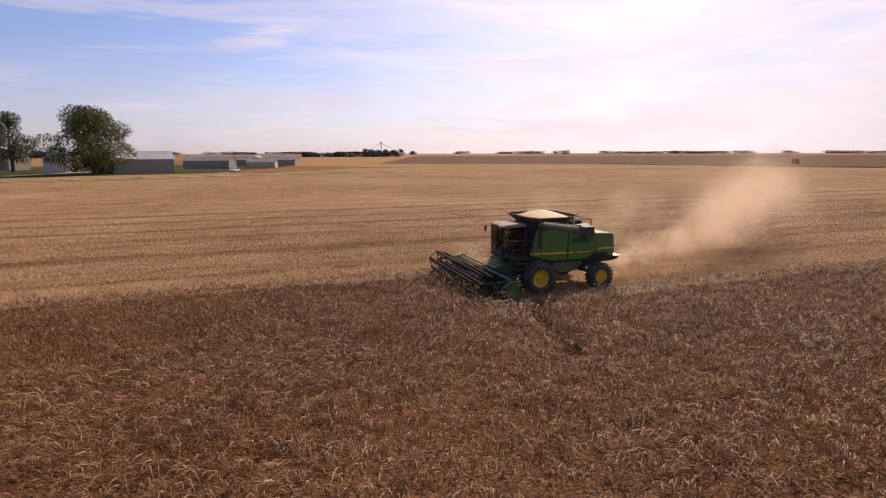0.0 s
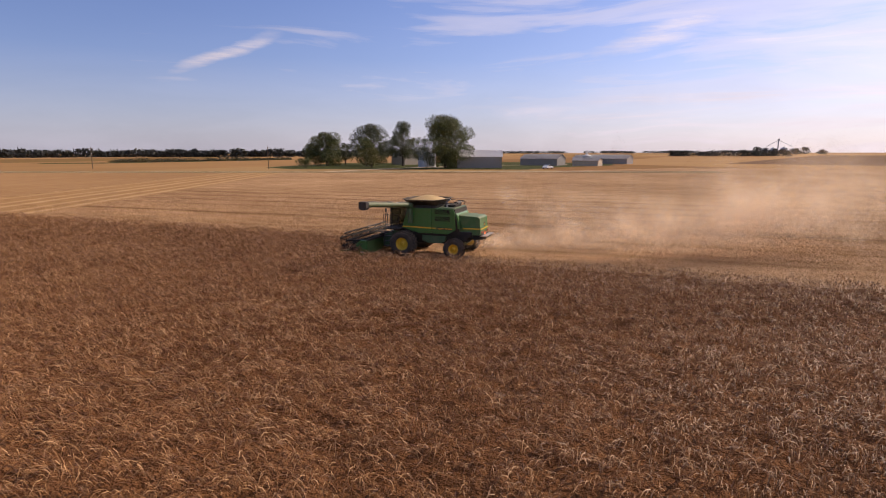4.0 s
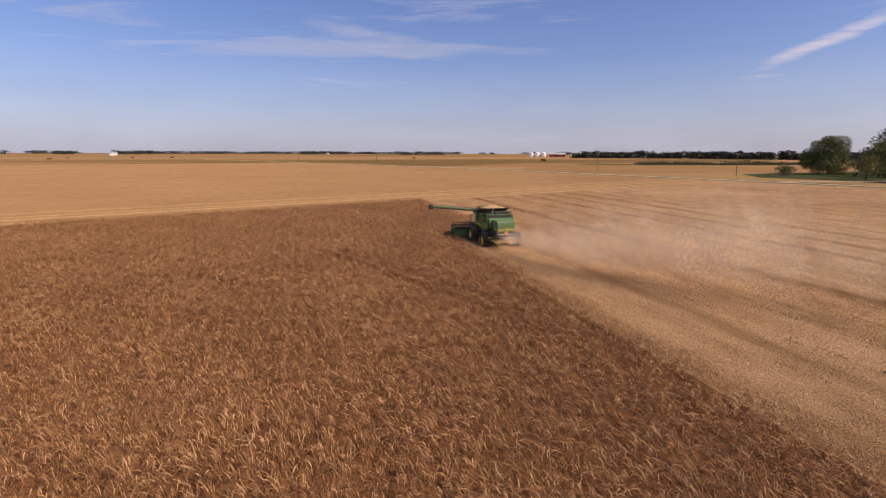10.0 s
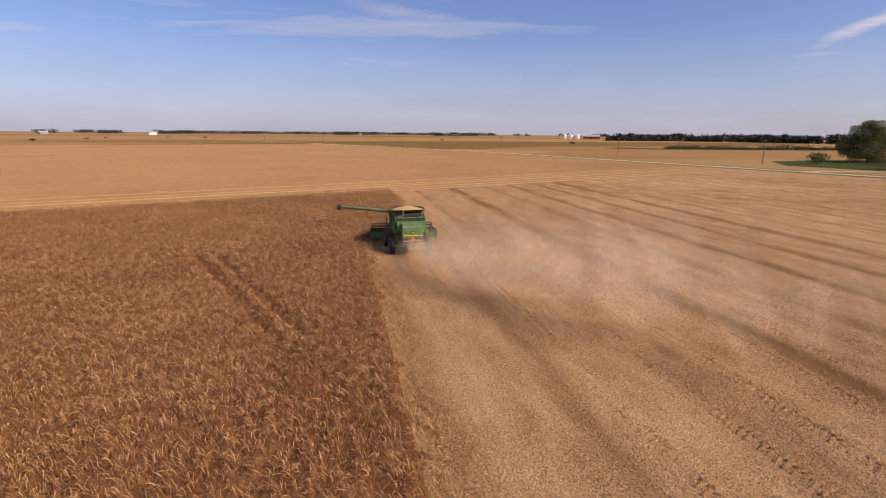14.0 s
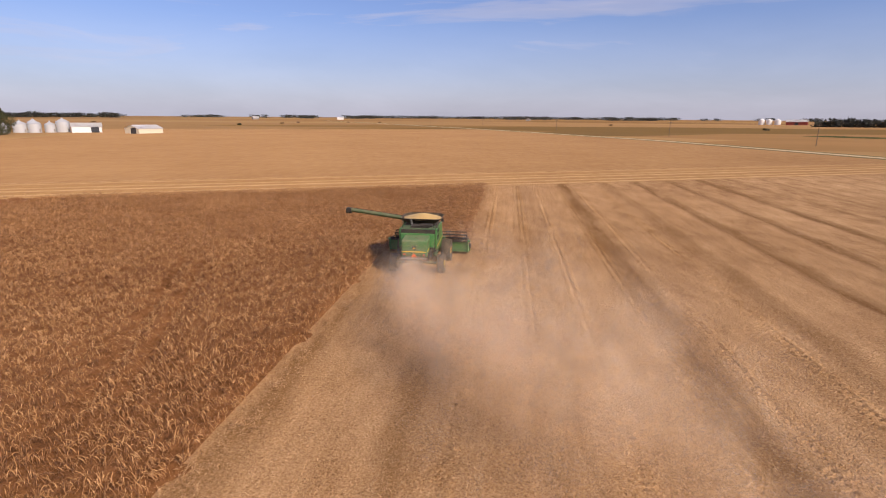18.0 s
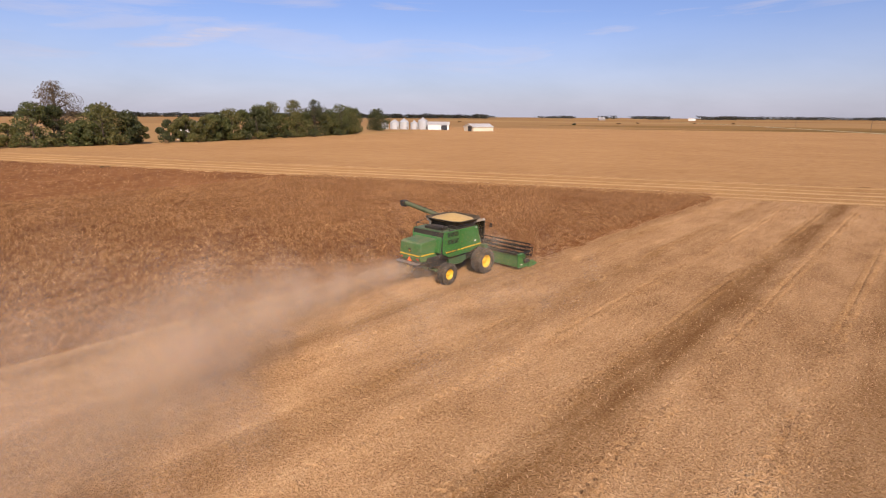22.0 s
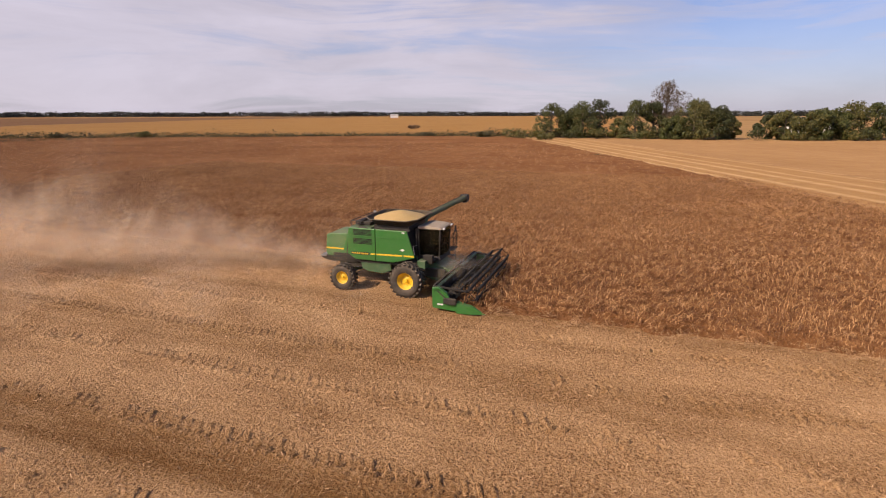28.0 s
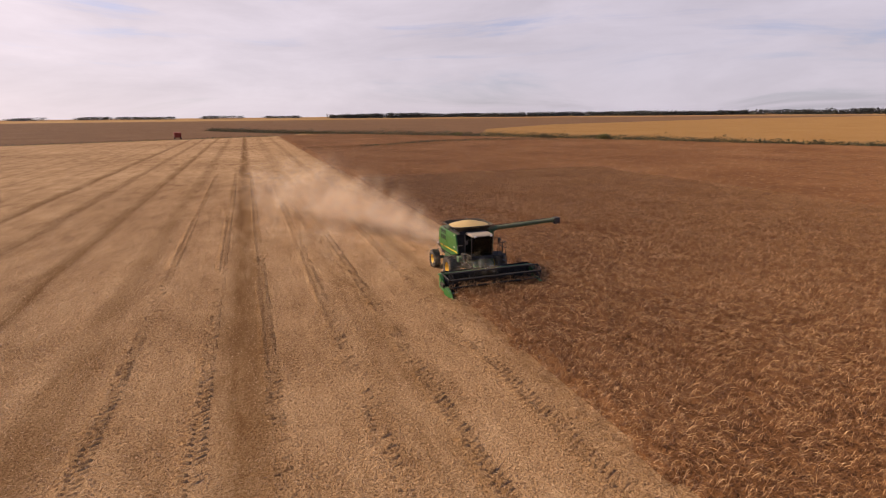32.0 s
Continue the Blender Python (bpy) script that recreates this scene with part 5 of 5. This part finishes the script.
tree(166, 88, 8.5, 9.5, LEAF_TURN, 5, "small tree with lighter leaves on the lawn", count=2200, leaf=0.32, trunk_share=0.12, name="small_tree")
bush(168, 121, 7, 5.6, LEAF, 6, "rounded green bush at the lawn's edge", count=1200, leaf=0.28)
tree(196, 106, 13.5, 11, LEAF, 7, "dark green tree between the larger farm trees", count=3000, leaf=0.4, trunk_share=0.08, name="broadleaf_tree")
tree(232, 138, 12, 12, LEAF_DARK, 8, "dark tree at the back of the farmyard", count=2000, name="broadleaf_tree")

# the wood along the far side of the stubble
wood = random.Random(17)
line = [(-170, -22), (-171, 15), (-172, 42), (-178, 75), (-188, 108), (-204, 146), (-238, 182)]


def along(u):
    u = u * (len(line) - 1)
    i = min(int(u), len(line) - 2)
    a, b = Vector(line[i]), Vector(line[i + 1])
    return a.lerp(b, u - i)


WOOD_LABELS = {0: "green broadleaf tree in the hedgerow wood", 1: "dark green tree in the hedgerow wood", 2: "yellow-green broadleaf tree in the hedgerow wood"}
for i in range(50):
    u = (i + wood.uniform(0.1, 0.9)) / 50
    if 0.115 < u < 0.15 or 0.33 < u < 0.36:
        continue
    p = along(u)
    big = u > 0.55
    h = wood.uniform(9, 17.5) if big else wood.uniform(6.5, 13.5)
    if 0.38 < u < 0.5:
        h = wood.uniform(7, 11)
    # past 0.3 yellower leaves are picked more often, for sunlight on that stretch
    k = wood.choice((0, 0, 1, 2, 2) if u > 0.3 else (0, 1, 0, 2))
    tree(p.x - wood.uniform(0, 12), p.y + wood.uniform(-2, 2), h, h * wood.uniform(0.72, 0.95), (LEAF, LEAF_DARK, LEAF_TURN)[k], 100 + i, WOOD_LABELS[k], trunk_share=0.04, count=4300, leaf=0.32, group="trees of the hedgerow wood", name="hedgerow_tree")
    if i % 2 == 0:
        bush(p.x + wood.uniform(0, 3), p.y + wood.uniform(-3, 3), wood.uniform(5, 8), wood.uniform(2.5, 4.5), LEAF_DARK if i % 4 else LEAF_TURN, 300 + i, "undergrowth bush at the wood's edge", count=420, leaf=0.36, group="undergrowth along the wood", name="undergrowth_bush")
tree(-190, 20, 20, 14, LEAF_BROWN, 90, "tall half-bare tree standing above the wood", trunk_share=0.3, count=6000, leaf=0.24, name="half_bare_tree")
tree(-252, 208, 14, 17, LEAF_DARK, 91, "dense round tree beside the grain bins", trunk_share=0.05, count=8000, leaf=0.34, name="broadleaf_tree")
for i, (x, y, w_, h_) in enumerate([(-156, -28, 14, 4.6), (-160, -40, 9, 3.2), (-154, -18, 8, 2.6), (-163, -62, 5, 2.4), (-120, -150, 6, 3.0), (-108, -176, 5, 2.4), (-85, -219, 6, 2.6)]):
    bush(x, y, w_, h_, (LEAF_TURN, SCRUB)[i % 2], 400 + i, "low green and brown bush in the field hedge", count=700, leaf=0.34)
for i, (x, y) in enumerate([(-262, -108)]):
    bush(x, y, 9, 2.8, RUST, 420 + i, "brown thicket standing alone in the ripe field", count=520, leaf=0.5)
tagged(bush(-85, 3, 2.6, 0.9, SCRUB, 431, "heap of brown crop trash on the headland", name="trash_heap", count=260, leaf=0.2), category="heap")


def scrub(name, pts, width, hmin, hmax, step, leaf, mat, seed, label, per=26):
    """A strip of low growth along a line: leaf faces from the ground up, uneven in height."""
    r = np.random.default_rng(seed)
    V = []
    for (x0, y0), (x1, y1) in zip(pts, pts[1:]):
        n = max(2, int(math.hypot(x1 - x0, y1 - y0) / step))
        for i in range(n):
            u = (i + r.random()) / n
            x, y = x0 + (x1 - x0) * u, y0 + (y1 - y0) * u
            h = r.uniform(hmin, hmax) * (0.65 + 0.5 * abs(math.sin(x * 0.043 + y * 0.031))) * (1.35 if r.random() < 0.12 else 1)
            P = np.stack([x + r.normal(0, width / 2, per), y + r.normal(0, width / 2, per), h * r.beta(1.1, 1.3, per)], 1)
            V.append(P)
    P = np.concatenate(V)
    n = len(P)
    A, B = r.normal(0, 1, (n, 3)), r.normal(0, 1, (n, 3))
    A, B = A / np.linalg.norm(A, axis=1)[:, None], B / np.linalg.norm(B, axis=1)[:, None]
    s = r.uniform(0.7, 1.6, (n, 1)) * leaf
    Q = np.stack([P - A * s, P + B * s, P + A * s], 1).reshape(-1, 3)
    Q[:, 2] = np.maximum(Q[:, 2], 0.03)
    return tagged(arrays(name, Q, np.arange(n * 3, dtype=np.int32).reshape(-1, 3), mat), label, "scrub", kind="stuff")


scrub("hedge", HEDGE[:7], 3.6, 1.1, 2.6, 1.0, 0.30, SCRUB, 71, "brown overgrown field hedge of weeds and low scrub", per=60)
scrub("waterway_hedge", [(235, 318), (300, 300), (400, 294)], 4, 1.2, 3.2, 2.0, 0.45, SCRUB, 72, "brown bushes along the grass waterway", per=110)
# the second strip below is low growth added as a dark band in the crop
scrub("weed_strip", [(-24, -150), (-52, -168), (-84, -172), (-104, -158)], 2.6, 0.9, 1.3, 1.0, 0.22, SCRUB, 74, "dark brown low growth along a strip in the crop", per=40)
scrub("field_end_weeds", [(-6, -279), (150, -212), (232, -172)], 3, 0.4, 1.0, 1.6, 0.25, SCRUB, 73, "brown weeds along the far end of the field", per=14)

# distant woods round the horizon
def far_line(name, a0, a1, dist, h, seed, label, gap=0.0, step=9.0, mat=None):
    """Woods along an arc about the field; degrees of bearing from +x, towards +y."""
    r = random.Random(seed)
    pts, run = [], []
    n = max(2, int(radians(abs(a1 - a0)) * dist / 60))
    for i in range(n + 1):
        a = radians(a0 + (a1 - a0) * i / n)
        d = dist * (1 + 0.05 * math.sin(i * 0.7 + seed))
        if gap and r.random() < gap:
            if len(run) > 1:
                pts.append(run)
            run = []
        else:
            run.append((d * math.cos(a), d * math.sin(a)))
    if len(run) > 1:
        pts.append(run)
    rr = np.random.default_rng(seed)
    V = []
    for run in pts:
        for (x0, y0), (x1, y1) in zip(run, run[1:]):
            m = max(2, int(math.hypot(x1 - x0, y1 - y0) / step))
            for i in range(m):
                u = (i + rr.random()) / m
                hh = h * rr.uniform(0.82, 1.08) * (0.9 + 0.12 * math.sin(x0 * 0.01 + i * 0.6))
                k = 110
                V.append(np.stack([x0 + (x1 - x0) * u + rr.normal(0, step * 0.5, k), y0 + (y1 - y0) * u + rr.normal(0, step * 0.5, k), hh * rr.beta(1.1, 1.15, k)], 1))
    P = np.concatenate(V)
    n = len(P)
    s = rr.uniform(0.5, 1.1, (n, 1)) * h * 0.27
    A, B = rr.normal(0, 1, (n, 3)), rr.normal(0, 1, (n, 3))
    A, B = A / np.linalg.norm(A, axis=1)[:, None], B / np.linalg.norm(B, axis=1)[:, None]
    Q = np.stack([P - A * s, P + B * s, P + A * s], 1).reshape(-1, 3)
    Q[:, 2] = np.maximum(Q[:, 2], 0.1)
    return tagged(arrays(name, Q, np.arange(n * 3, dtype=np.int32).reshape(-1, 3), mat or FAR_WOOD), label, "woods", kind="stuff")


far_line("far_woods", 0, 360, 3000, 15, 81, "grey-green woods low along the horizon", 0.25, 22)
far_line("far_woods", 128, 262, 2100, 17, 82, "long dark wood on the horizon", 0.0, 14)
far_line("far_woods", 16, 61, 900, 12, 83, "dark belt of woods beyond the stubble", 0.0, 7)
far_line("far_woods", -14, -4, 900, 9, 85, "distant shelter belt of trees", 0.0, 8)
far_line("far_woods", 66, 118, 2300, 14, 86, "thin far woods along the horizon", 0.45, 18)
far_line("far_woods", -50, -18, 2400, 16, 87, "scattered far woods on the horizon", 0.6, 18)
bl = random.Random(23)
for i in range(10):
    a = radians(bl.uniform(62, 150))
    d = bl.uniform(520, 1000)
    bush(d * math.cos(a), d * math.sin(a), bl.uniform(6, 10), bl.uniform(2.0, 3.4), RUST if i % 3 else SCRUB, 500 + i, "lone thicket far out in the fields", count=500, leaf=0.4, group="thickets far out in the fields", name="thicket")

# ---- buildings ----


def shed(name, x, y, turn, length, width, eave, ridge, wall_mat, roof_mat, label, doors=(), category="shed", over=0.4):
    """A gabled metal shed: length along its own x; doors: (centre, width, height, on_gable)."""
    top = tagged(new(name), label, category)
    top.matrix_basis = pose(x, y, 0, 0, 0, turn)
    hl, hw = length / 2, width / 2
    t = 0.18
    for sy in (-1, 1):
        part("wall", boxed(-hl, hl, min(sy * hw, sy * (hw - t)), max(sy * hw, sy * (hw - t)), 0, eave), wall_mat, top)
        bm = bmesh.new()
        for k in range(int(length / 1.2)):
            xx = -hl + 0.6 + k * 1.2
            box(bm, xx - 0.05, xx + 0.05, sy * (hw + 0.003), sy * (hw + 0.05), 0.05, eave - 0.05)
        part("cladding_ribs", bm, wall_mat, top)
    for sx in (-1, 1):
        bm = bmesh.new()
        vs = [[bm.verts.new((xx, yy, zz)) for yy, zz in ((-hw, 0), (hw, 0), (hw, eave), (0, ridge), (-hw, eave))] for xx in (sx * hl, sx * (hl - t))]
        bm.faces.new(vs[0])
        bm.faces.new(vs[1][::-1])
        for i in range(5):
            bm.faces.new((vs[0][i], vs[0][(i + 1) % 5], vs[1][(i + 1) % 5], vs[1][i]))
        bmesh.ops.recalc_face_normals(bm, faces=bm.faces)
        part("gable", bm, wall_mat, top)
    for sy in (-1, 1):
        sl = (ridge - eave) / hw
        bm = bmesh.new()
        y0, z0 = sy * (hw + over), eave - sl * over + 0.05
        vs = [bm.verts.new(p) for p in ((-hl - over, y0, z0), (hl + over, y0, z0), (hl + over, 0, ridge + 0.05), (-hl - over, 0, ridge + 0.05))]
        f = bm.faces.new(vs)
        bmesh.ops.solidify(bm, geom=[f], thickness=0.12)
        for k in range(int(length / 1.5)):
            xx = -hl + 0.75 + 1.5 * k
            rod(bm, (xx, y0, z0 + 0.10), (xx, 0, ridge + 0.15), 0.05, n=4)
        part("roof", bm, roof_mat, top)
    # doorways are solid dark panels on the wall, coloured as the shade inside
    for c, wd, hh, gable in doors:
        if gable:
            s = 1 if gable > 0 else -1
            part("door", boxed(min(s * hl, s * (hl + 0.08)), max(s * hl, s * (hl + 0.08)), c - wd / 2, c + wd / 2, 0, hh), PANE, top, "dark panel for the shade in a doorway")
        else:
            part("door", boxed(c - wd / 2, c + wd / 2, -hw - 0.08, -hw, 0, hh), PANE, top, "dark panel for the shade in a doorway")
    return top


def bin_(x, y, r, h, label="round galvanised grain bin with a conical roof", mat=None, group="grain bins"):
    top = tagged(new("grain_bin"), label, "grain bin", group)
    top.location = (x, y, 0)
    prof = []
    n = int(h / 0.8)
    for i in range(n):
        prof += [(r, i * h / n), (r + 0.04, (i + 0.5) * h / n)]
    prof.append((r, h))
    part("wall", ring(bmesh.new(), prof, (0, 0, 0), 28, "z"), mat or GALVANISED, top)
    part("roof", ring(bmesh.new(), [(r + 0.15, h - 0.05), (r * 0.12, h + r * 0.52), (0.0, h + r * 0.53)], (0, 0, 0), 28, "z"), mat or GALVANISED, top)
    part("roof_cap", rodded((0, 0, h + r * 0.5), (0, 0, h + r * 0.5 + 0.6), r * 0.14, n=12), mat or GALVANISED, top)
    part("door", boxed(r - 0.02, r + 0.07, -0.5, 0.5, 0.3, 2.1), SHEET_GREY, top)
    bm = bmesh.new()
    for s in (-0.25, 0.25):
        rod(bm, (0.7 * r, -0.75 * r + s, 0.3), (0.7 * r, -0.75 * r + s, h), 0.03, n=5)
    for k in range(int(h / 0.45)):
        rod(bm, (0.7 * r, -0.75 * r - 0.25, 0.5 + 0.45 * k), (0.7 * r, -0.75 * r + 0.25, 0.5 + 0.45 * k), 0.02, n=4)
    part("ladder", bm, GALVANISED, top)
    return top


# farmstead by the road
shed("machine_shed", 186.5, 48.0, 105, 18, 14, 4.7, 7.3, SHEET_GREY, WHITE_ROOF, "large grey metal machine shed with a white roof", doors=())
shed("pole_barn", 238, 30, 78, 19, 12, 3.4, 5.4, SHEET_GREY, ROOF_METAL, "low grey pole barn on the farmyard grass", doors=((3, 5, 3, 0), (-4, 4, 3, 0)))
shed("livestock_barn", 283, 4, 76, 30, 13, 3.0, 5.0, SHEET_GREY, ROOF_METAL, "long low grey livestock barn", doors=((8, 3, 2.4, 0), (-8, 3, 2.4, 0)))
shed("cattle_shed", 232, 8, 78, 12, 8, 2.6, 3.8, BRICK_TAN, ROOF_METAL, "small tan shed between the barns", doors=((0, 3, 2.2, 0),))
bin_(195, 75, 4.0, 6.5, "round galvanised grain bin behind the farm trees", group="farmyard bins")
bin_(252, 10, 2.2, 4.5, "small galvanised feed bin beside the barn", group="farmyard bins")
# farmhouse among the trees
glaze_later = shed("farmhouse", 236, 104, 60, 12, 9, 5.0, 8.0, BRICK_TAN, SHEET_GREY, "tan two-storey farmhouse half hidden by trees", doors=((0, 1.2, 2.1, 0),), category="house")


def glaze(house, spots, depth):
    """Windows with frames and sills on a house's long wall: (x, z) of each middle."""
    for x, z in spots:
        win = part("window", boxed(x - 0.5, x + 0.5, -depth - 0.06, -depth - 0.01, z - 0.65, z + 0.65), PANE, house)
        part("window_frame", box(box(box(boxed(x - 0.6, x - 0.5, -depth - 0.09, -depth, z - 0.75, z + 0.75), x + 0.5, x + 0.6, -depth - 0.09, -depth, z - 0.75, z + 0.75), x - 0.5, x + 0.5, -depth - 0.09, -depth, z + 0.65, z + 0.75), x - 0.5, x + 0.5, -depth - 0.09, -depth, z - 0.75, z - 0.65), SHEET_WHITE, win)


glaze(glaze_later, [(-4, 1.6), (4, 1.6), (-4, 4.0), (0, 4.0), (4, 4.0)], 4.5)


def car(x, y, turn):
    top = tagged(new("pickup_truck"), "white pickup truck parked on the farmyard grass", "truck")
    top.matrix_basis = pose(x, y, 0, 0, 0, turn)
    part("body", slabbed([(-2.6, 0.5), (-2.6, 1.05), (-0.6, 1.05), (-0.2, 1.75), (1.0, 1.75), (1.45, 1.15), (2.5, 1.05), (2.6, 0.55)], -0.9, 0.9, bevel=0.05), SHEET_WHITE, top)
    for s in (-1, 1):
        part("window", slabbed([(-0.4, 1.15), (-0.1, 1.65), (0.9, 1.65), (1.2, 1.15)], min(s * 0.901, s * 0.91), max(s * 0.901, s * 0.91)), PANE, top)
        for yy in (-1.6, 1.65):
            wh = part("wheel", ring(bmesh.new(), [(0.0, 0.0), (0.2, s * 0.02), (0.36, 0.0), (0.38, s * 0.1), (0.36, s * 0.2), (0.0, s * 0.2)], (s * 0.72, yy, 0.38), 18), RUBBER, top)
    return top


car(176, 18, 70)

# grain bins and white sheds beyond the wood
BINS = [(-269.5, 239.4, 3.3, 5.0), (-265, 244.4, 3.3, 5.2), (-260, 249.7, 2.7, 4.6), (-255.7, 254.2, 3.4, 6.2), (-271, 250, 2.8, 5.8), (-274, 234, 2.6, 4.6)]
for i, (x, y, r_, h_) in enumerate(BINS):
    bin_(x, y, r_, h_)
shed("white_shed", -243, 257, 43, 15, 10, 3.6, 5.6, SHEET_WHITE, SHEET_WHITE, "long white metal shed near the grain bins", doors=((4, 4, 3.2, 0),))


shed("white_gable_shed", -204, 254, 74, 16, 11, 2.8, 4.8, CREAM, WHITE_ROOF, "low cream metal shed with a white roof and a dark doorway", doors=((-1.5, 4.2, 3.2, 1), (-1.5, 4.2, 3.2, -1)))
white_house = shed("white_house", -196, 66, 20, 11, 8, 4.5, 7.0, SHEET_WHITE, SHEET_GREY, "white house glimpsed between the trees", doors=((0, 1.2, 2.1, 0),), category="house")
glaze(white_house, [(-3.5, 1.6), (3.5, 1.6), (-3.5, 3.6), (3.5, 3.6)], 4.0)
# far bins and barn down the road
for x, y in ((486, 1078), (497, 1072), (509, 1064)):
    bin_(x, y, 5.2, 8.5, "far white grain bin beside a red barn", SHEET_WHITE, "far white bins")
shed("red_barn", 536, 1050, -30, 34, 16, 6.0, 10.0, BARN_RED, SHEET_WHITE, "far red barn with a pale roof", doors=((0, 6, 5, 0),), category="barn")
for i, (x, y, c) in enumerate([(-480, 1500, 0), (-700, 1420, 1), (60, 1600, 1), (-1150, -520, 0)]):
    shed("distant_farm_shed", x, y, 20 + 31 * i, 18, 11, 5, 8, (SHEET_WHITE, SHEET_GREY)[c], SHEET_WHITE, "distant pale farm shed on the horizon")

# grain elevator on the horizon
elevator = tagged(new("grain_elevator"), "distant grey grain elevator with slender towers", "grain elevator")
elevator.location = (1800, -404, 0)
for dy, r_, h_ in ((-40, 9, 13), (-16, 10, 16), (12, 9, 15), (36, 8, 12)):
    part("silo", ring(bmesh.new(), [(r_, 0), (r_, h_), (r_ * 0.15, h_ + r_ * 0.5), (0, h_ + r_ * 0.5)], (0, dy, 0), 24, "z"), GALVANISED, elevator)
part("tower", box(boxed(-1.3, 1.3, -1.3, 1.3, 0, 44), -2.4, 2.4, -2.4, 2.4, 38, 44), GALVANISED, elevator)
for dy in (-36, 30):
    part("spout", rodded((0, 0, 40), (0, dy, 22), 0.7, n=6), GALVANISED, elevator)
for i, (dx, dy, h_) in enumerate(((-30, -62, 20), (-34, -38, 17), (-30, -10, 15), (-32, 14, 16), (-30, 38, 18), (-36, 58, 21), (-30, 92, 12), (-28, -104, 13))):
    tree(1800 + dx, -404 + dy, h_, 26, FAR_WOOD, 600 + i, "far dark tree in front of the grain elevator", count=500, leaf=2.0, trunk_share=0.05, group="trees round the grain elevator", name="far_tree")


def pole(x, y, h=9.0):
    top = tagged(new("utility_pole"), "weathered wooden utility pole beside the road", "utility pole", "utility poles along the road")
    top.location = (x, y, 0)
    part("post", rodded((0, 0, 0), (0, 0, h), 0.17, 0.12, n=10), WOOD_POLE, top)
    part("crossarm", boxed(-1.1, 1.1, -0.06, 0.06, h - 0.75, h - 0.62), WOOD_POLE, top)
    for dx in (-0.95, 0.0, 0.95):
        part("insulator", rodded((dx, 0, h - 0.62), (dx, 0, h - 0.42), 0.05, 0.03, n=8), SHEET_GREY, top)
    return top


for x, y in ((147, 124), (131, 200), (98, 290), (42, 390), (-20, 500), (-90, 620)):
    pole(x, y)


def cart(x, y, turn, label):
    """A far machine at the field's end: a hopper on wheels with its tractor."""
    top = tagged(new("grain_cart"), label, "grain cart")
    top.matrix_basis = pose(x, y, 0, 0, 0, turn)
    part("hopper", slabbed([(-2.4, 1.2), (-3.0, 3.3), (3.0, 3.3), (2.4, 1.2), (0.8, 0.8), (-0.8, 0.8)], -1.5, 1.5, bevel=0.04), BARN_RED, top)
    for s in (-1, 1):
        part("wheel", ring(bmesh.new(), [(0.0, 0.0), (0.3, s * 0.02), (0.78, 0.0), (0.8, s * 0.25), (0.78, s * 0.5), (0.0, s * 0.5)], (s * 1.2, 0, 0.8), 20), RUBBER, top)
    part("drawbar", boxed(-0.12, 0.12, 2.3, 4.6, 0.7, 0.9), BARN_RED, top)
    return top


cart(175, -246, 40, "dark red grain cart parked at the field's far end")
cart(46, -268, 10, "dark red grain cart standing on the far stubble")
